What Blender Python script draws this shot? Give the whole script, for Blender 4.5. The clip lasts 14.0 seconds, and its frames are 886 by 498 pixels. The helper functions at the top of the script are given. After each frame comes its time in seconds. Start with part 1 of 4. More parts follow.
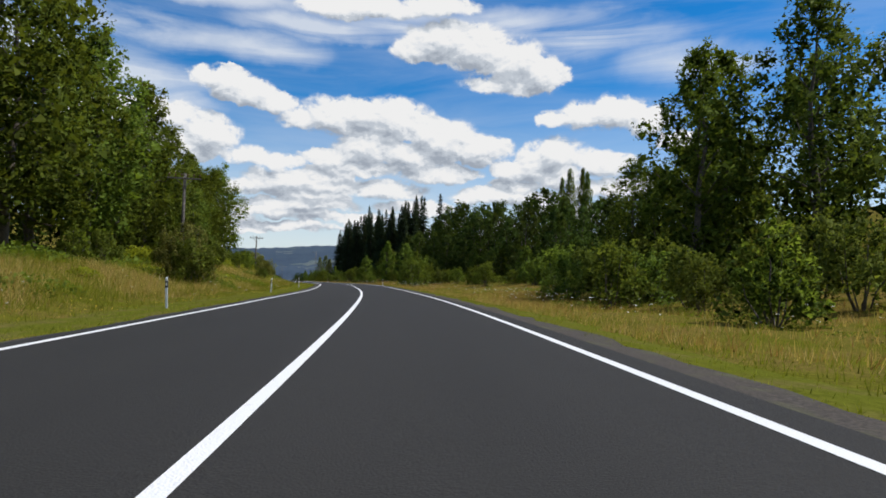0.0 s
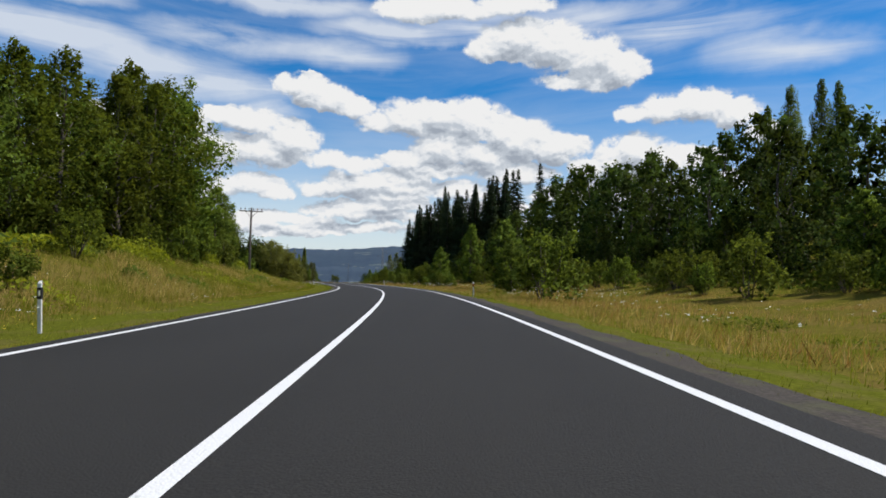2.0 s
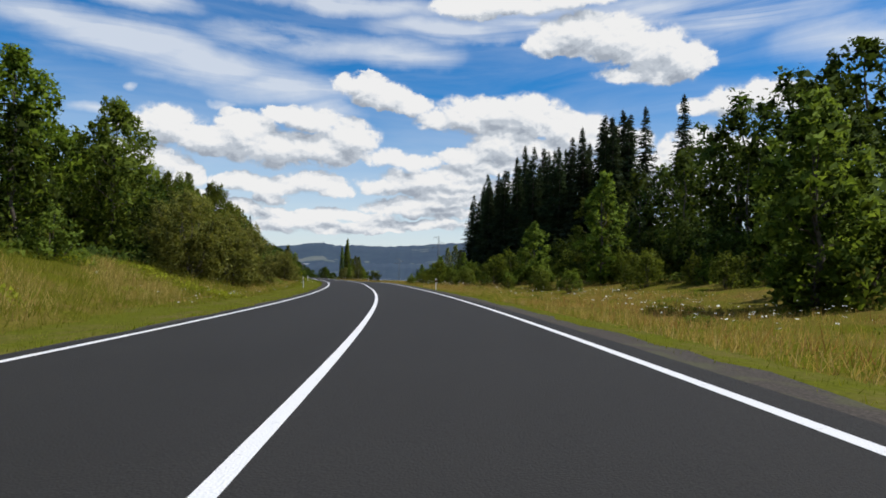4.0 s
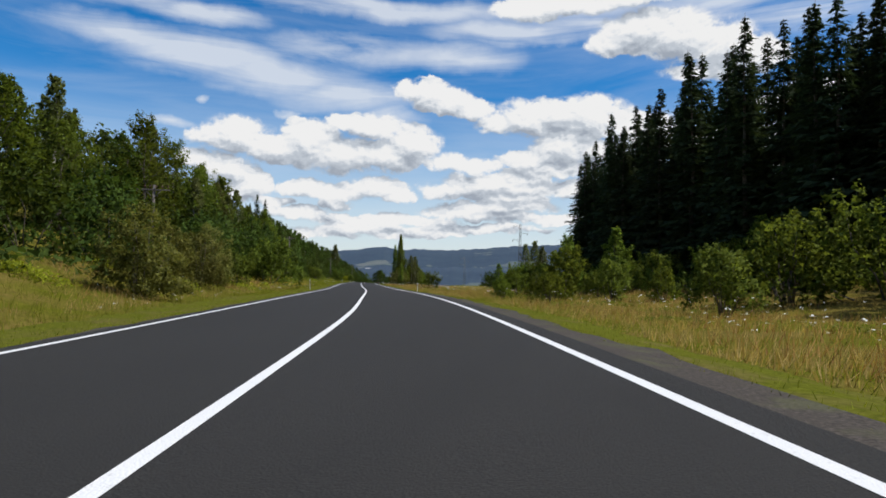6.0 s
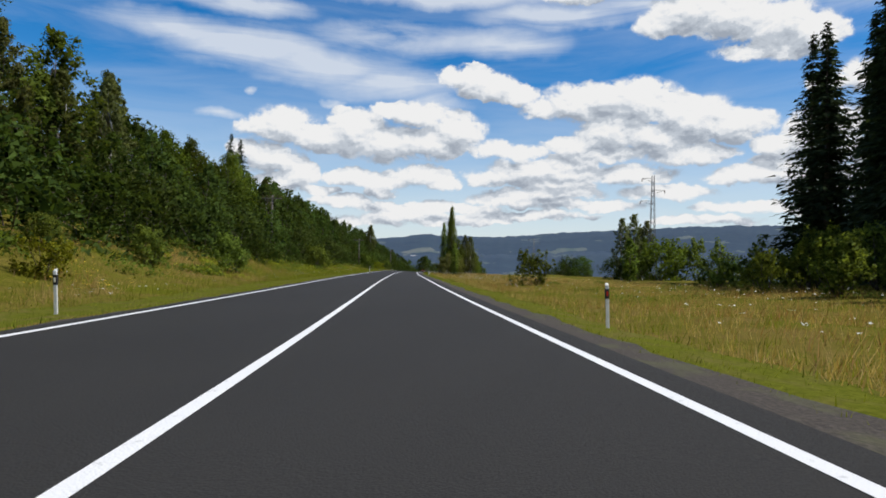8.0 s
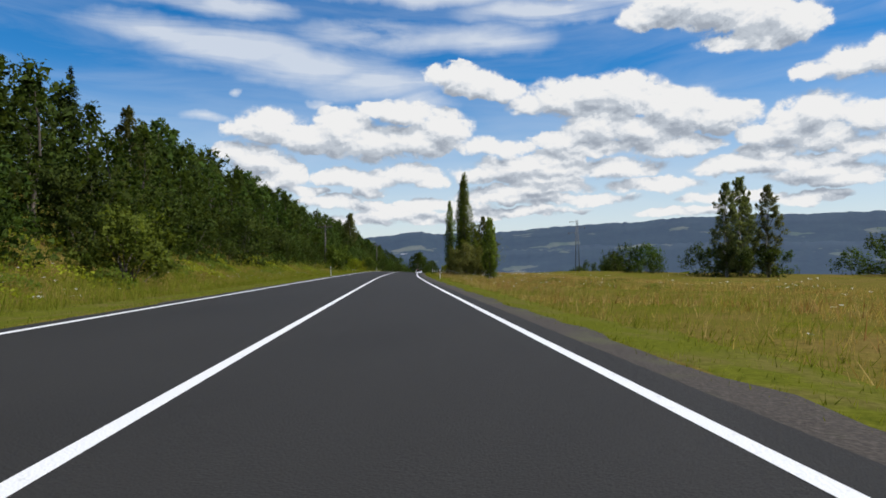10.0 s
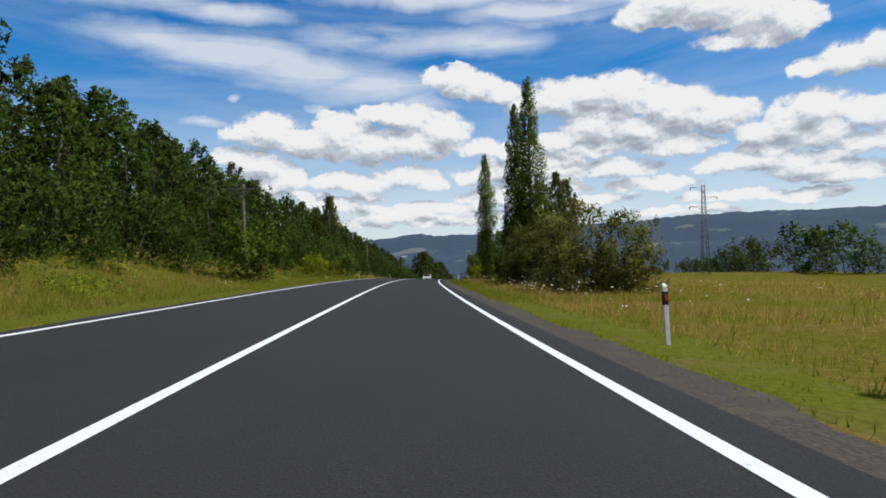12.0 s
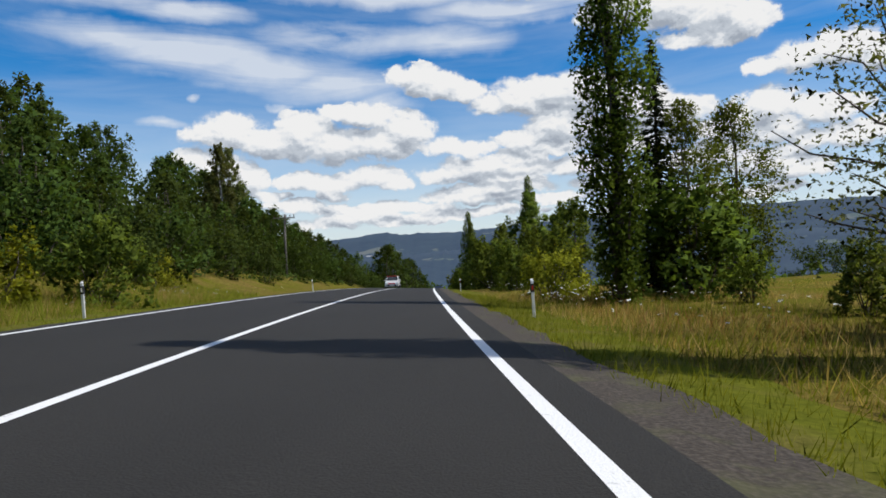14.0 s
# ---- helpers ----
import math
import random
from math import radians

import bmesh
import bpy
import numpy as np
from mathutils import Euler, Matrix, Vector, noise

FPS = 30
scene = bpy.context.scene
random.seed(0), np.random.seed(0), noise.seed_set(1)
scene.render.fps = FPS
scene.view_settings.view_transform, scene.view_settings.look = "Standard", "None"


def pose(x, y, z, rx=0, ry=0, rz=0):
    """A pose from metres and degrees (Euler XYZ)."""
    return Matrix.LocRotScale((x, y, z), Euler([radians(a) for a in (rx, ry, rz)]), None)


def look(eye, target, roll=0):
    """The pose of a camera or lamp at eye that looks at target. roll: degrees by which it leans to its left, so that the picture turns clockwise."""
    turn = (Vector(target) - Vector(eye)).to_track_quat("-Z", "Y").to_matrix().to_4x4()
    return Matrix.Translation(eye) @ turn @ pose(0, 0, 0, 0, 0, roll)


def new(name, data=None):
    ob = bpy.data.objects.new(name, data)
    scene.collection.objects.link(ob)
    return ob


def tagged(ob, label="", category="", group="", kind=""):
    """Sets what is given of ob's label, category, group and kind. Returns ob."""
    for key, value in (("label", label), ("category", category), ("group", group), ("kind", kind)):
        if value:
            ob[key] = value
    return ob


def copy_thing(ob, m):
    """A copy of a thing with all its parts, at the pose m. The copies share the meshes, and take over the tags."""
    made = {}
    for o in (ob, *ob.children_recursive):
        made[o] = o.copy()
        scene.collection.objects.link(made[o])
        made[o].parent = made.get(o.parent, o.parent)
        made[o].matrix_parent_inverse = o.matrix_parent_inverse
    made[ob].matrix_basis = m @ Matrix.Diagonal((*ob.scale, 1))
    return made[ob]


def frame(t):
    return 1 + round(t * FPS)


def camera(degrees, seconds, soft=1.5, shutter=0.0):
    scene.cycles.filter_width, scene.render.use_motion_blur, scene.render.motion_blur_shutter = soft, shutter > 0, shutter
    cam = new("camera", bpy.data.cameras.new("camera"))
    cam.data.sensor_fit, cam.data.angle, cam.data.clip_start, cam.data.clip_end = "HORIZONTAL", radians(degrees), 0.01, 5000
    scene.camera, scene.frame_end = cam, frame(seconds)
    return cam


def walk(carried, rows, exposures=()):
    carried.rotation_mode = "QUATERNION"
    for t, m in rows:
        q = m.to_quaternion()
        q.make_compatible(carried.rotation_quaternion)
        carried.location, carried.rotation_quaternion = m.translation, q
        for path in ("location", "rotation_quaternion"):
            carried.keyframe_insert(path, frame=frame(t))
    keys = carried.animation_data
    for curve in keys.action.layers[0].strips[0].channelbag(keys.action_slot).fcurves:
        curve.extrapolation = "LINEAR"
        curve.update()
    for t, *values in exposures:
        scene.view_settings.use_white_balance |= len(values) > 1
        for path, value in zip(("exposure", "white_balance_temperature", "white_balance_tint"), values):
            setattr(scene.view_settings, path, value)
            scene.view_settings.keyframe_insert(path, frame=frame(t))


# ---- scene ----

# The road's line: heading, grade and bank in degrees at knots along its length s; d is metres to the right of its centre line
KNOT0, KNOT_STEP = -35.63, 17.82
HEADING = [-3.02, -1.50, -0.00, 1.43, 2.84, 4.62, 5.87, 7.60, 9.72, 11.91, 13.99, 15.75, 17.59, 18.96, 19.66, 20.85, 20.79, 20.54, 20.36, 20.28, 20.11, 19.48, 18.83, 18.01, 16.64, 15.50, 14.85, 14.20, 13.58, 12.97, 12.35, 11.74, 11.14, 10.53, 9.92]
GRADE = [0.57, 0.38, 0.20, 0.01, -0.22, -0.09, -0.09, -0.27, -0.43, -0.47, -0.39, -0.29, -0.13, -0.55, -0.75, -0.58, -0.42, -0.42, -0.52, -0.52, -0.53, -0.56, -0.45, -0.65, -0.89, -1.23, -1.62, -2.00, -2.39, -2.77, -3.15, -3.54, -3.93, -4.31, -4.69]
BANK = [1.12, 0.90, 0.66, 0.40, 0.31, 0.38, 0.62, 0.80, 0.94, 1.05, 1.13, 1.07, 1.01, 0.68, 0.07, -0.50, -0.75, -0.98, -1.27, -1.59, -1.83, -2.12, -2.44, -2.51, -2.57, -2.52, -2.53, -2.54, -2.55, -2.55, -2.55, -2.55, -2.55, -2.56, -2.56]
DRIVE = [
    (0.0, -0.00, 0.99, -3.94, 2.64, -1.73),
    (0.5, 13.49, 1.17, -2.58, 2.66, -1.25),
    (1.0, 27.05, 1.24, -0.55, 2.44, -1.27),
    (1.5, 40.72, 1.17, 1.66, 1.49, -1.32),
    (2.0, 54.37, 1.13, 2.78, 2.47, -1.35),
    (4.5, 122.69, 0.96, 9.06, 1.98, -1.69),
    (5.0, 136.42, 1.12, 10.26, 2.09, -1.92),
    (5.5, 150.20, 1.23, 12.16, 2.08, -2.01),
    (6.0, 164.09, 1.38, 13.25, 2.32, -1.22),
    (6.5, 178.14, 1.54, 14.27, 2.25, -1.48),
    (7.0, 192.28, 1.51, 16.05, 1.67, -1.35),
    (7.5, 206.50, 1.38, 16.61, 1.16, -0.93),
    (8.0, 220.63, 1.39, 17.16, 1.15, -1.06),
    (10.5, 291.05, 1.64, 16.63, 1.16, 0.94),
    (11.0, 305.25, 1.67, 17.51, 1.52, 1.32),
    (11.5, 319.53, 1.80, 17.28, 1.43, 1.67),
    (12.0, 333.81, 1.78, 16.33, 1.17, 1.36),
    (12.5, 348.11, 1.88, 15.36, 0.90, 1.63),
    (13.0, 362.44, 2.09, 14.77, 0.75, 2.24),
    (13.5, 376.81, 2.35, 13.82, 0.64, 2.17),
    (14.0, 391.24, 2.55, 13.37, 0.98, 2.35),
]

EYE_HEIGHT, LANE = 0.94, 3.5
S_GRID = np.arange(-120.0, 641.0, 1.0)


def along(knots, s):
    """A smooth curve through values at the road's knots, held straight beyond the ends."""
    v = np.array(knots)
    u = (np.asarray(s, float) - KNOT0) / KNOT_STEP
    i = np.clip(np.floor(u).astype(int), 0, len(v) - 2)
    f = np.clip(u - i, -3, 1)
    g = np.gradient(v)
    f1 = np.clip(f, 0, 1)
    h = f1 * f1 * (3 - 2 * f1)
    return v[i] + (v[i + 1] - v[i]) * h + g[i] * f1 * (1 - f1) ** 2 - g[i + 1] * f1 * f1 * (1 - f1) + np.minimum(f, 0) * g[0]


def total(v):
    c = np.concatenate([[0], np.cumsum((v[1:] + v[:-1]) / 2)])
    return c - c[120]


PSI, SLOPE, TILT = (np.radians(along(k, S_GRID)) for k in (HEADING, GRADE, BANK))
ROAD_X, ROAD_Y, ROAD_Z = total(-np.sin(PSI)), total(np.cos(PSI)), total(np.tan(SLOPE))


def at(s, values):
    return np.interp(s, S_GRID, values)


def road_frame(s):
    """Centre, right and up of the road at s."""
    psi, b = at(s, PSI), at(s, TILT)
    c, n, k, q = math.cos(psi), math.sin(psi), math.cos(b), math.sin(b)
    return (Vector((at(s, ROAD_X), at(s, ROAD_Y), at(s, ROAD_Z))), Vector((c * k, n * k, q)), Vector((-c * q, -n * q, k)))


def drive_pose(s, d, yaw, pitch, roll):
    centre, right, up = road_frame(s)
    eye = centre + right * d + up * EYE_HEIGHT
    y, p, r = radians(yaw), radians(pitch), radians(roll)
    ahead = Vector((-math.sin(y) * math.cos(p), math.cos(y) * math.cos(p), math.sin(p)))
    side = Vector((math.cos(y), math.sin(y), 0))
    top = side.cross(ahead)
    x = side * math.cos(r) - top * math.sin(r)
    z = top * math.cos(r) + side * math.sin(r)
    m = Matrix((x, z, -ahead)).transposed().to_4x4()
    m.translation = eye
    return m


def glide(t):
    """The drive's row at t, by a smooth curve through its rows."""
    v = np.array(DRIVE)
    g = np.gradient(v, v[:, 0], axis=0)
    i = int(np.clip(np.searchsorted(v[:, 0], t, "right") - 1, 0, len(v) - 2))
    h = v[i + 1, 0] - v[i, 0]
    f = (t - v[i, 0]) / h
    row = (v[i] * (1 + 2 * f) * (1 - f) ** 2 + g[i] * h * f * (1 - f) ** 2 + v[i + 1] * f * f * (3 - 2 * f) + g[i + 1] * h * f * f * (f - 1))
    return [float(a) for a in row[1:]]


cam = camera(68.0, 14.0, soft=1.7)
TIMES = sorted({row[0] for row in DRIVE} | {2.5, 3.0, 3.5, 4.0, 8.5, 9.0, 9.5, 10.0})
walk(cam, [(t, drive_pose(*glide(t))) for t in TIMES], exposures=[(0.0, 0.25), (14.0, 0.25)])

# ---- sky, clouds and sun ----
# clouds as puffs: azimuth to the left of +Y and height in degrees, half width, half height
CROWN_CLOUD = [(16.8, 15.7, 1.7, 1.3), (15.0, 15.5, 2.5, 1.7), (12.8, 15.0, 2.8, 1.5), (10.8, 14.3, 2.5, 1.1), (8.5, 13.2, 3.1, 1.2), (5.8, 13.7, 4.0, 2.1), (3.1, 13.9, 3.4, 1.8), (0.7, 13.4, 4.5, 2.6), (-2.2, 12.5, 3.3, 1.7)]
MIDDLE_CLOUD = [(33.2, 11.1, 2.5, 1.2), (30.9, 11.3, 3.4, 2.0), (27.8, 10.4, 4.4, 1.5), (25.0, 10.9, 3.6, 2.6), (22.2, 10.1, 4.8, 2.1), (18.7, 10.4, 5.2, 2.1), (15.9, 11.3, 2.8, 2.1), (19.4, 12.7, 3.9, 1.2), (21.8, 13.0, 2.5, 0.9)]
SIDE_CLOUD = [(33.6, 9.1, 2.5, 1.3), (31.7, 8.5, 3.4, 1.9), (29.5, 7.3, 2.1, 1.3), (31.3, 6.5, 3.4, 0.9)]
LOWER_CLOUD = [(25.4, 7.3, 2.7, 0.8), (22.6, 7.0, 3.6, 1.0), (19.2, 7.5, 3.7, 1.2), (22.5, 5.9, 1.7, 0.9), (17.2, 6.8, 1.8, 0.8), (13.1, 9.8, 2.8, 1.1), (10.7, 9.5, 2.8, 1.1)]
RIGHT_LOW_CLOUD = [(12.8, 7.4, 3.4, 1.0), (9.9, 8.0, 4.6, 1.3), (6.4, 8.5, 3.7, 1.2), (5.9, 10.2, 3.7, 1.0), (3.5, 11.0, 2.7, 1.0), (0.1, 11.0, 4.2, 1.0), (7.9, 6.8, 4.9, 0.8)]
HORIZON_CLOUD = [(25.8, 5.2, 3.5, 0.8), (21.4, 4.6, 5.5, 0.7), (16.6, 4.8, 6.2, 0.7), (11.2, 5.6, 5.5, 0.8), (6.8, 6.2, 4.3, 0.8), (24.2, 3.5, 5.4, 0.6), (17.1, 3.7, 7.4, 0.6), (9.8, 4.2, 7.4, 0.6), (27.6, 6.1, 2.4, 0.6)]
TOP_CLOUD = [(-0.7, 19.3, 2.7, 1.2), (-3.3, 20.2, 4.4, 2.1), (-6.7, 19.6, 4.3, 2.8), (-9.8, 18.6, 3.9, 2.8), (-12.2, 17.6, 2.7, 2.1), (-8.6, 16.7, 4.5, 1.1)]
HIGH_CLOUD = [(6.3, 22.3, 4.4, 1.3), (2.4, 22.6, 4.8, 1.2), (-2.5, 22.8, 5.3, 1.1)]
BROAD_CLOUD = [(2.6, 11.2, 4.4, 2.0), (-1.2, 10.6, 4.8, 1.6), (-3.8, 12.0, 4.4, 2.3), (-6.6, 11.3, 3.8, 1.7), (-3.0, 9.2, 5.0, 1.1), (-8.5, 7.4, 5.2, 1.0), (-14.0, 6.4, 5.2, 0.9), (-19.0, 8.2, 4.2, 1.3), (-13.4, 10.9, 3.8, 1.9), (-17.0, 10.2, 3.8, 1.5)]
EASTERN_CLOUD = [(-10.0, 9.7, 2.5, 1.2), (-11.8, 10.1, 2.9, 1.8), (-14.1, 9.1, 2.8, 1.7), (-10.1, 8.2, 3.0, 1.1), (-12.9, 7.3, 4.3, 1.0), (-16.7, 8.1, 2.7, 1.1), (-15.5, 5.8, 3.1, 0.8)]
FAR_EASTERN_CLOUD = [(-13.4, 13.9, 2.1, 0.9), (-15.9, 14.1, 3.3, 1.6), (-18.5, 14.3, 3.5, 1.8), (-21.1, 13.7, 2.8, 1.5), (-23.7, 11.9, 2.2, 1.3)]
MEADOW_CLOUD = [(10.3, 8.2, 3.6, 0.9), (6.4, 7.7, 4.7, 1.0), (1.7, 7.7, 5.2, 1.0), (3.0, 9.3, 5.2, 0.9), (-1.5, 6.2, 4.9, 0.9), (-7.1, 4.9, 4.6, 0.7), (-12.5, 4.6, 4.3, 0.7), (9.9, 5.9, 5.4, 0.8), (4.6, 5.1, 6.4, 0.7), (-4.5, 3.8, 5.8, 0.6), (19.8, 3.9, 6.2, 0.6)]
VEIL = [(39.5, 18.2, 7.9, 1.3), (34.0, 17.3, 9.5, 2.2), (27.6, 16.3, 9.5, 2.1), (21.9, 14.9, 7.3, 1.8), (18.0, 13.2, 3.7, 1.5), (20.1, 18.7, 11.7, 1.8), (12.2, 18.6, 7.4, 1.6)]
VEIL_HIGH = [(18.3, 22.2, 14.9, 1.2), (6.3, 20.4, 9.2, 1.1), (0.4, 21.1, 9.5, 1.3), (34.1, 20.3, 6.7, 1.1), (36.3, 12.0, 2.1, 0.6), (34.1, 14.1, 0.7, 0.4), (26.6, 13.6, 1.2, 0.4)]
VEIL_RIGHT = [(2.2, 22.0, 10.1, 1.7), (9.0, 20.7, 6.7, 1.3), (-9.0, 21.8, 7.9, 1.6), (-16.8, 20.8, 9.0, 2.5), (-24.7, 18.0, 7.9, 2.2), (42.7, 21.3, 10.1, 2.0)]
CUMULI = CROWN_CLOUD + MIDDLE_CLOUD + SIDE_CLOUD + LOWER_CLOUD + RIGHT_LOW_CLOUD + HORIZON_CLOUD + TOP_CLOUD + HIGH_CLOUD + BROAD_CLOUD + EASTERN_CLOUD + FAR_EASTERN_CLOUD + MEADOW_CLOUD
CIRRI = VEIL + VEIL_HIGH + VEIL_RIGHT

SUN_AZIMUTH, SUN_HEIGHT = 84.0, 54.0  # degrees clockwise from +Y, degrees up
SKY_STRENGTH, CLOUD_WHITE = 0.105, 6.9


class Nodes:
    """Short hand for node trees."""

    def __init__(self, tree, keep=False):
        self.tree = tree
        if not keep:
            tree.nodes.clear()

    def add(self, kind, ins=None, **props):
        n = self.tree.nodes.new(kind)
        if "operation" in props:
            n.operation = props["operation"]
        if "use_clamp" in props:
            n.use_clamp = props["use_clamp"]
        if "data_type" in props:
            n.data_type, n.blend_type = props["data_type"], props["blend_type"]
        if "vector_type" in props:
            n.vector_type = props["vector_type"]
        if "gradient_type" in props:
            n.gradient_type = props["gradient_type"]
        if "node_tree" in props:
            n.node_tree = props["node_tree"]
        for k, v in (ins or {}).items():
            if isinstance(v, bpy.types.NodeSocket):
                self.tree.links.new(v, n.inputs[k])
            else:
                n.inputs[k].default_value = v
        return n

    def math(self, op, a, b=0.0, clamp=False):
        return self.add("ShaderNodeMath", {0: a, 1: b}, operation=op, use_clamp=clamp).outputs[0]

    def ramp(self, fac, stops, ease="LINEAR"):
        n = self.add("ShaderNodeValToRGB", {"Fac": fac})
        n.color_ramp.interpolation = ease
        e = n.color_ramp.elements
        while len(e) < len(stops):
            e.new(0.5)
        for el, (pos, col) in zip(e, stops):
            el.position = pos
            el.color = (col, col, col, 1) if isinstance(col, float) else (*col, 1)
        return n.outputs["Color"]

    def mix(self, fac, a, b, blend="MIX"):
        n = self.add("ShaderNodeMix", {"Factor": fac}, data_type="RGBA", blend_type=blend)
        for k, v in ((6, a), (7, b)):
            if isinstance(v, bpy.types.NodeSocket):
                self.tree.links.new(v, n.inputs[k])
            else:
                n.inputs[k].default_value = (*v, 1) if len(v) == 3 else v
        return n.outputs[2]


def cloud_group(puffs, name):
    """A node group: how deep a direction (azimuth, height, 0) lies inside the puffs."""
    g = bpy.data.node_groups.new(name, "ShaderNodeTree")
    g.interface.new_socket("Vector", in_out="INPUT", socket_type="NodeSocketVector")
    g.interface.new_socket("Depth", in_out="OUTPUT", socket_type="NodeSocketFloat")
    n = Nodes(g)
    gin, gout = n.add("NodeGroupInput"), n.add("NodeGroupOutput")
    best = None
    for a, e, w, h in puffs:
        m = n.add("ShaderNodeMapping", {"Vector": gin.outputs[0], "Location": (a, e, 0), "Scale": (w, h, 1)}, vector_type="TEXTURE")
        f = n.add("ShaderNodeTexGradient", {"Vector": m.outputs[0]}, gradient_type="SPHERICAL").outputs["Fac"]
        best = f if best is None else n.add("ShaderNodeMath", {0: best, 1: f, 2: 0.12}, operation="SMOOTH_MAX").outputs[0]
    g.links.new(best, gout.inputs[0])
    return g


def build_sky():
    world = bpy.data.worlds.new("sky")
    scene.world = world
    world.use_nodes = True
    n = Nodes(world.node_tree)
    sky = n.add("ShaderNodeTexSky")
    sky.sky_type, sky.sun_disc, sky.sun_elevation, sky.sun_rotation = "NISHITA", False, radians(SUN_HEIGHT), radians(SUN_AZIMUTH)
    sky.altitude, sky.air_density, sky.dust_density, sky.ozone_density = 450, 1.0, 0.2, 2.4
    sep = n.add("ShaderNodeSeparateXYZ", {0: n.add("ShaderNodeTexCoord").outputs["Generated"]})
    x, y, z = sep.outputs
    az = n.math("MULTIPLY", n.math("ARCTAN2", n.math("MULTIPLY", x, -1.0), y), 57.29578)
    el = n.math("MULTIPLY", n.math("ARCSINE", z), 57.29578)
    flat = n.add("ShaderNodeCombineXYZ", {0: az, 1: el}).outputs[0]
    group = cloud_group(CUMULI, "cumulus puffs")

    def billow(v, scale, detail, rough, distort=0.0):
        return n.add("ShaderNodeTexNoise", {"Vector": v, "Scale": scale, "Detail": detail, "Roughness": rough, "Distortion": distort})

    def shifted(v, by):
        return n.add("ShaderNodeVectorMath", {0: v, 1: by}, operation="ADD").outputs[0]

    def pushed(v, scale, reach, detail):
        """Billows push the outlines about."""
        p = shifted(billow(v, scale, detail, 0.58).outputs["Color"], (-0.5, -0.5, -0.5))
        p = n.add("ShaderNodeVectorMath", {0: p, 1: (*reach, 0.0)}, operation="MULTIPLY").outputs[0]
        return n.add("ShaderNodeVectorMath", {0: v, 1: p}, operation="ADD").outputs[0]

    def mass(v):
        """How deep the sky lies inside a cloud's mass."""
        g = n.add("ShaderNodeGroup", node_tree=group)
        n.tree.links.new(pushed(v, 0.42, (2.8, 1.7), 5.0), g.inputs[0])
        return g.outputs[0]

    def lumps(v):
        flatter = n.add("ShaderNodeVectorMath", {0: v, 1: (0.75, 1.15, 1.0)}, operation="MULTIPLY").outputs[0]
        return n.math("SUBTRACT", billow(flatter, 0.62, 9.0, 0.66, 0.25).outputs["Fac"], 0.5)

    core, over = mass(flat), mass(shifted(flat, (-0.5, 1.25, 0)))
    lump, lump_over = lumps(flat), lumps(shifted(flat, (-0.16, 0.30, 0)))
    near_cloud = n.ramp(core, [(0.11, 0.0), (0.32, 1.0)])
    here = n.math("ADD", n.math("SUBTRACT", core, 0.10), n.math("MULTIPLY", n.math("MULTIPLY", lump, 1.25), near_cloud))
    # crisp heads in some places, frayed thin edges in others
    fray = n.ramp(billow(flat, 0.17, 2.0, 0.5).outputs["Fac"], [(0.38, 0.09), (0.64, 0.42)])
    cover = n.math("DIVIDE", here, fray, True)
    cover = n.ramp(cover, [(0.0, 0.0), (1.0, 1.0)], "EASE")
    # beyond the placed ones the cumulus field goes on all round
    field = n.add("ShaderNodeTexNoise", {"Vector": n.add("ShaderNodeVectorMath", {0: flat, 1: (0.10, 0.2, 0)}, operation="MULTIPLY").outputs[0], "Scale": 1.0, "Detail": 7.0, "Roughness": 0.55}).outputs["Fac"]
    off = n.math("ABSOLUTE", n.math("SUBTRACT", az, 10.3))
    aside = n.ramp(n.math("DIVIDE", off, 90.0), [(0.46, 0.0), (0.62, 1.0)])
    high = n.ramp(n.math("DIVIDE", el, 90.0), [(0.275, 0.0), (0.38, 1.0)])
    outside = n.math("MAXIMUM", aside, high)
    around = n.math("MULTIPLY", n.ramp(field, [(0.50, 0.0), (0.60, 1.0)]), outside)
    cover = n.math("MAXIMUM", cover, around)
    # sunlit crowns, grey undersides, lumps that shade one another
    lit = n.math("ADD", n.math("MULTIPLY", n.math("SUBTRACT", core, over), 0.62), n.math("MULTIPLY", n.math("SUBTRACT", lump, lump_over), 0.95))
    lit = n.math("ADD", lit, n.math("SUBTRACT", 0.56, n.math("MULTIPLY", core, 0.16)), True)
    shade = n.ramp(lit, [(0.16, (0.40, 0.45, 0.53)), (0.38, (0.60, 0.655, 0.73)), (0.52, (0.86, 0.89, 0.93)), (0.66, (1.0, 1.0, 1.0))], "EASE")
    # thin high cloud in streaks
    streak = n.add("ShaderNodeMapping", {"Vector": flat, "Rotation": (0, 0, radians(13)), "Scale": (0.075, 0.50, 1)}).outputs[0]
    wisps = billow(streak, 0.9, 8.0, 0.58, 0.7).outputs["Fac"]
    cg = n.add("ShaderNodeGroup", node_tree=cloud_group(CIRRI, "cirrus veils"))
    n.tree.links.new(pushed(flat, 0.16, (5.0, 2.2), 6.0), cg.inputs[0])
    veil = n.math("MULTIPLY", n.math("ADD", cg.outputs[0], 0.06), n.ramp(wisps, [(0.30, 0.22), (0.66, 1.25)]))
    veil = n.ramp(veil, [(0.05, 0.0), (0.32, 0.36), (0.80, 0.80)])
    white = CLOUD_WHITE
    deep_blue = n.add("ShaderNodeHueSaturation", {"Color": sky.outputs[0], "Saturation": 1.48, "Hue": 0.503}).outputs[0]
    mist = n.ramp(n.math("DIVIDE", el, 90.0), [(0.0, 0.85), (0.06, 0.55), (0.17, 0.0)])
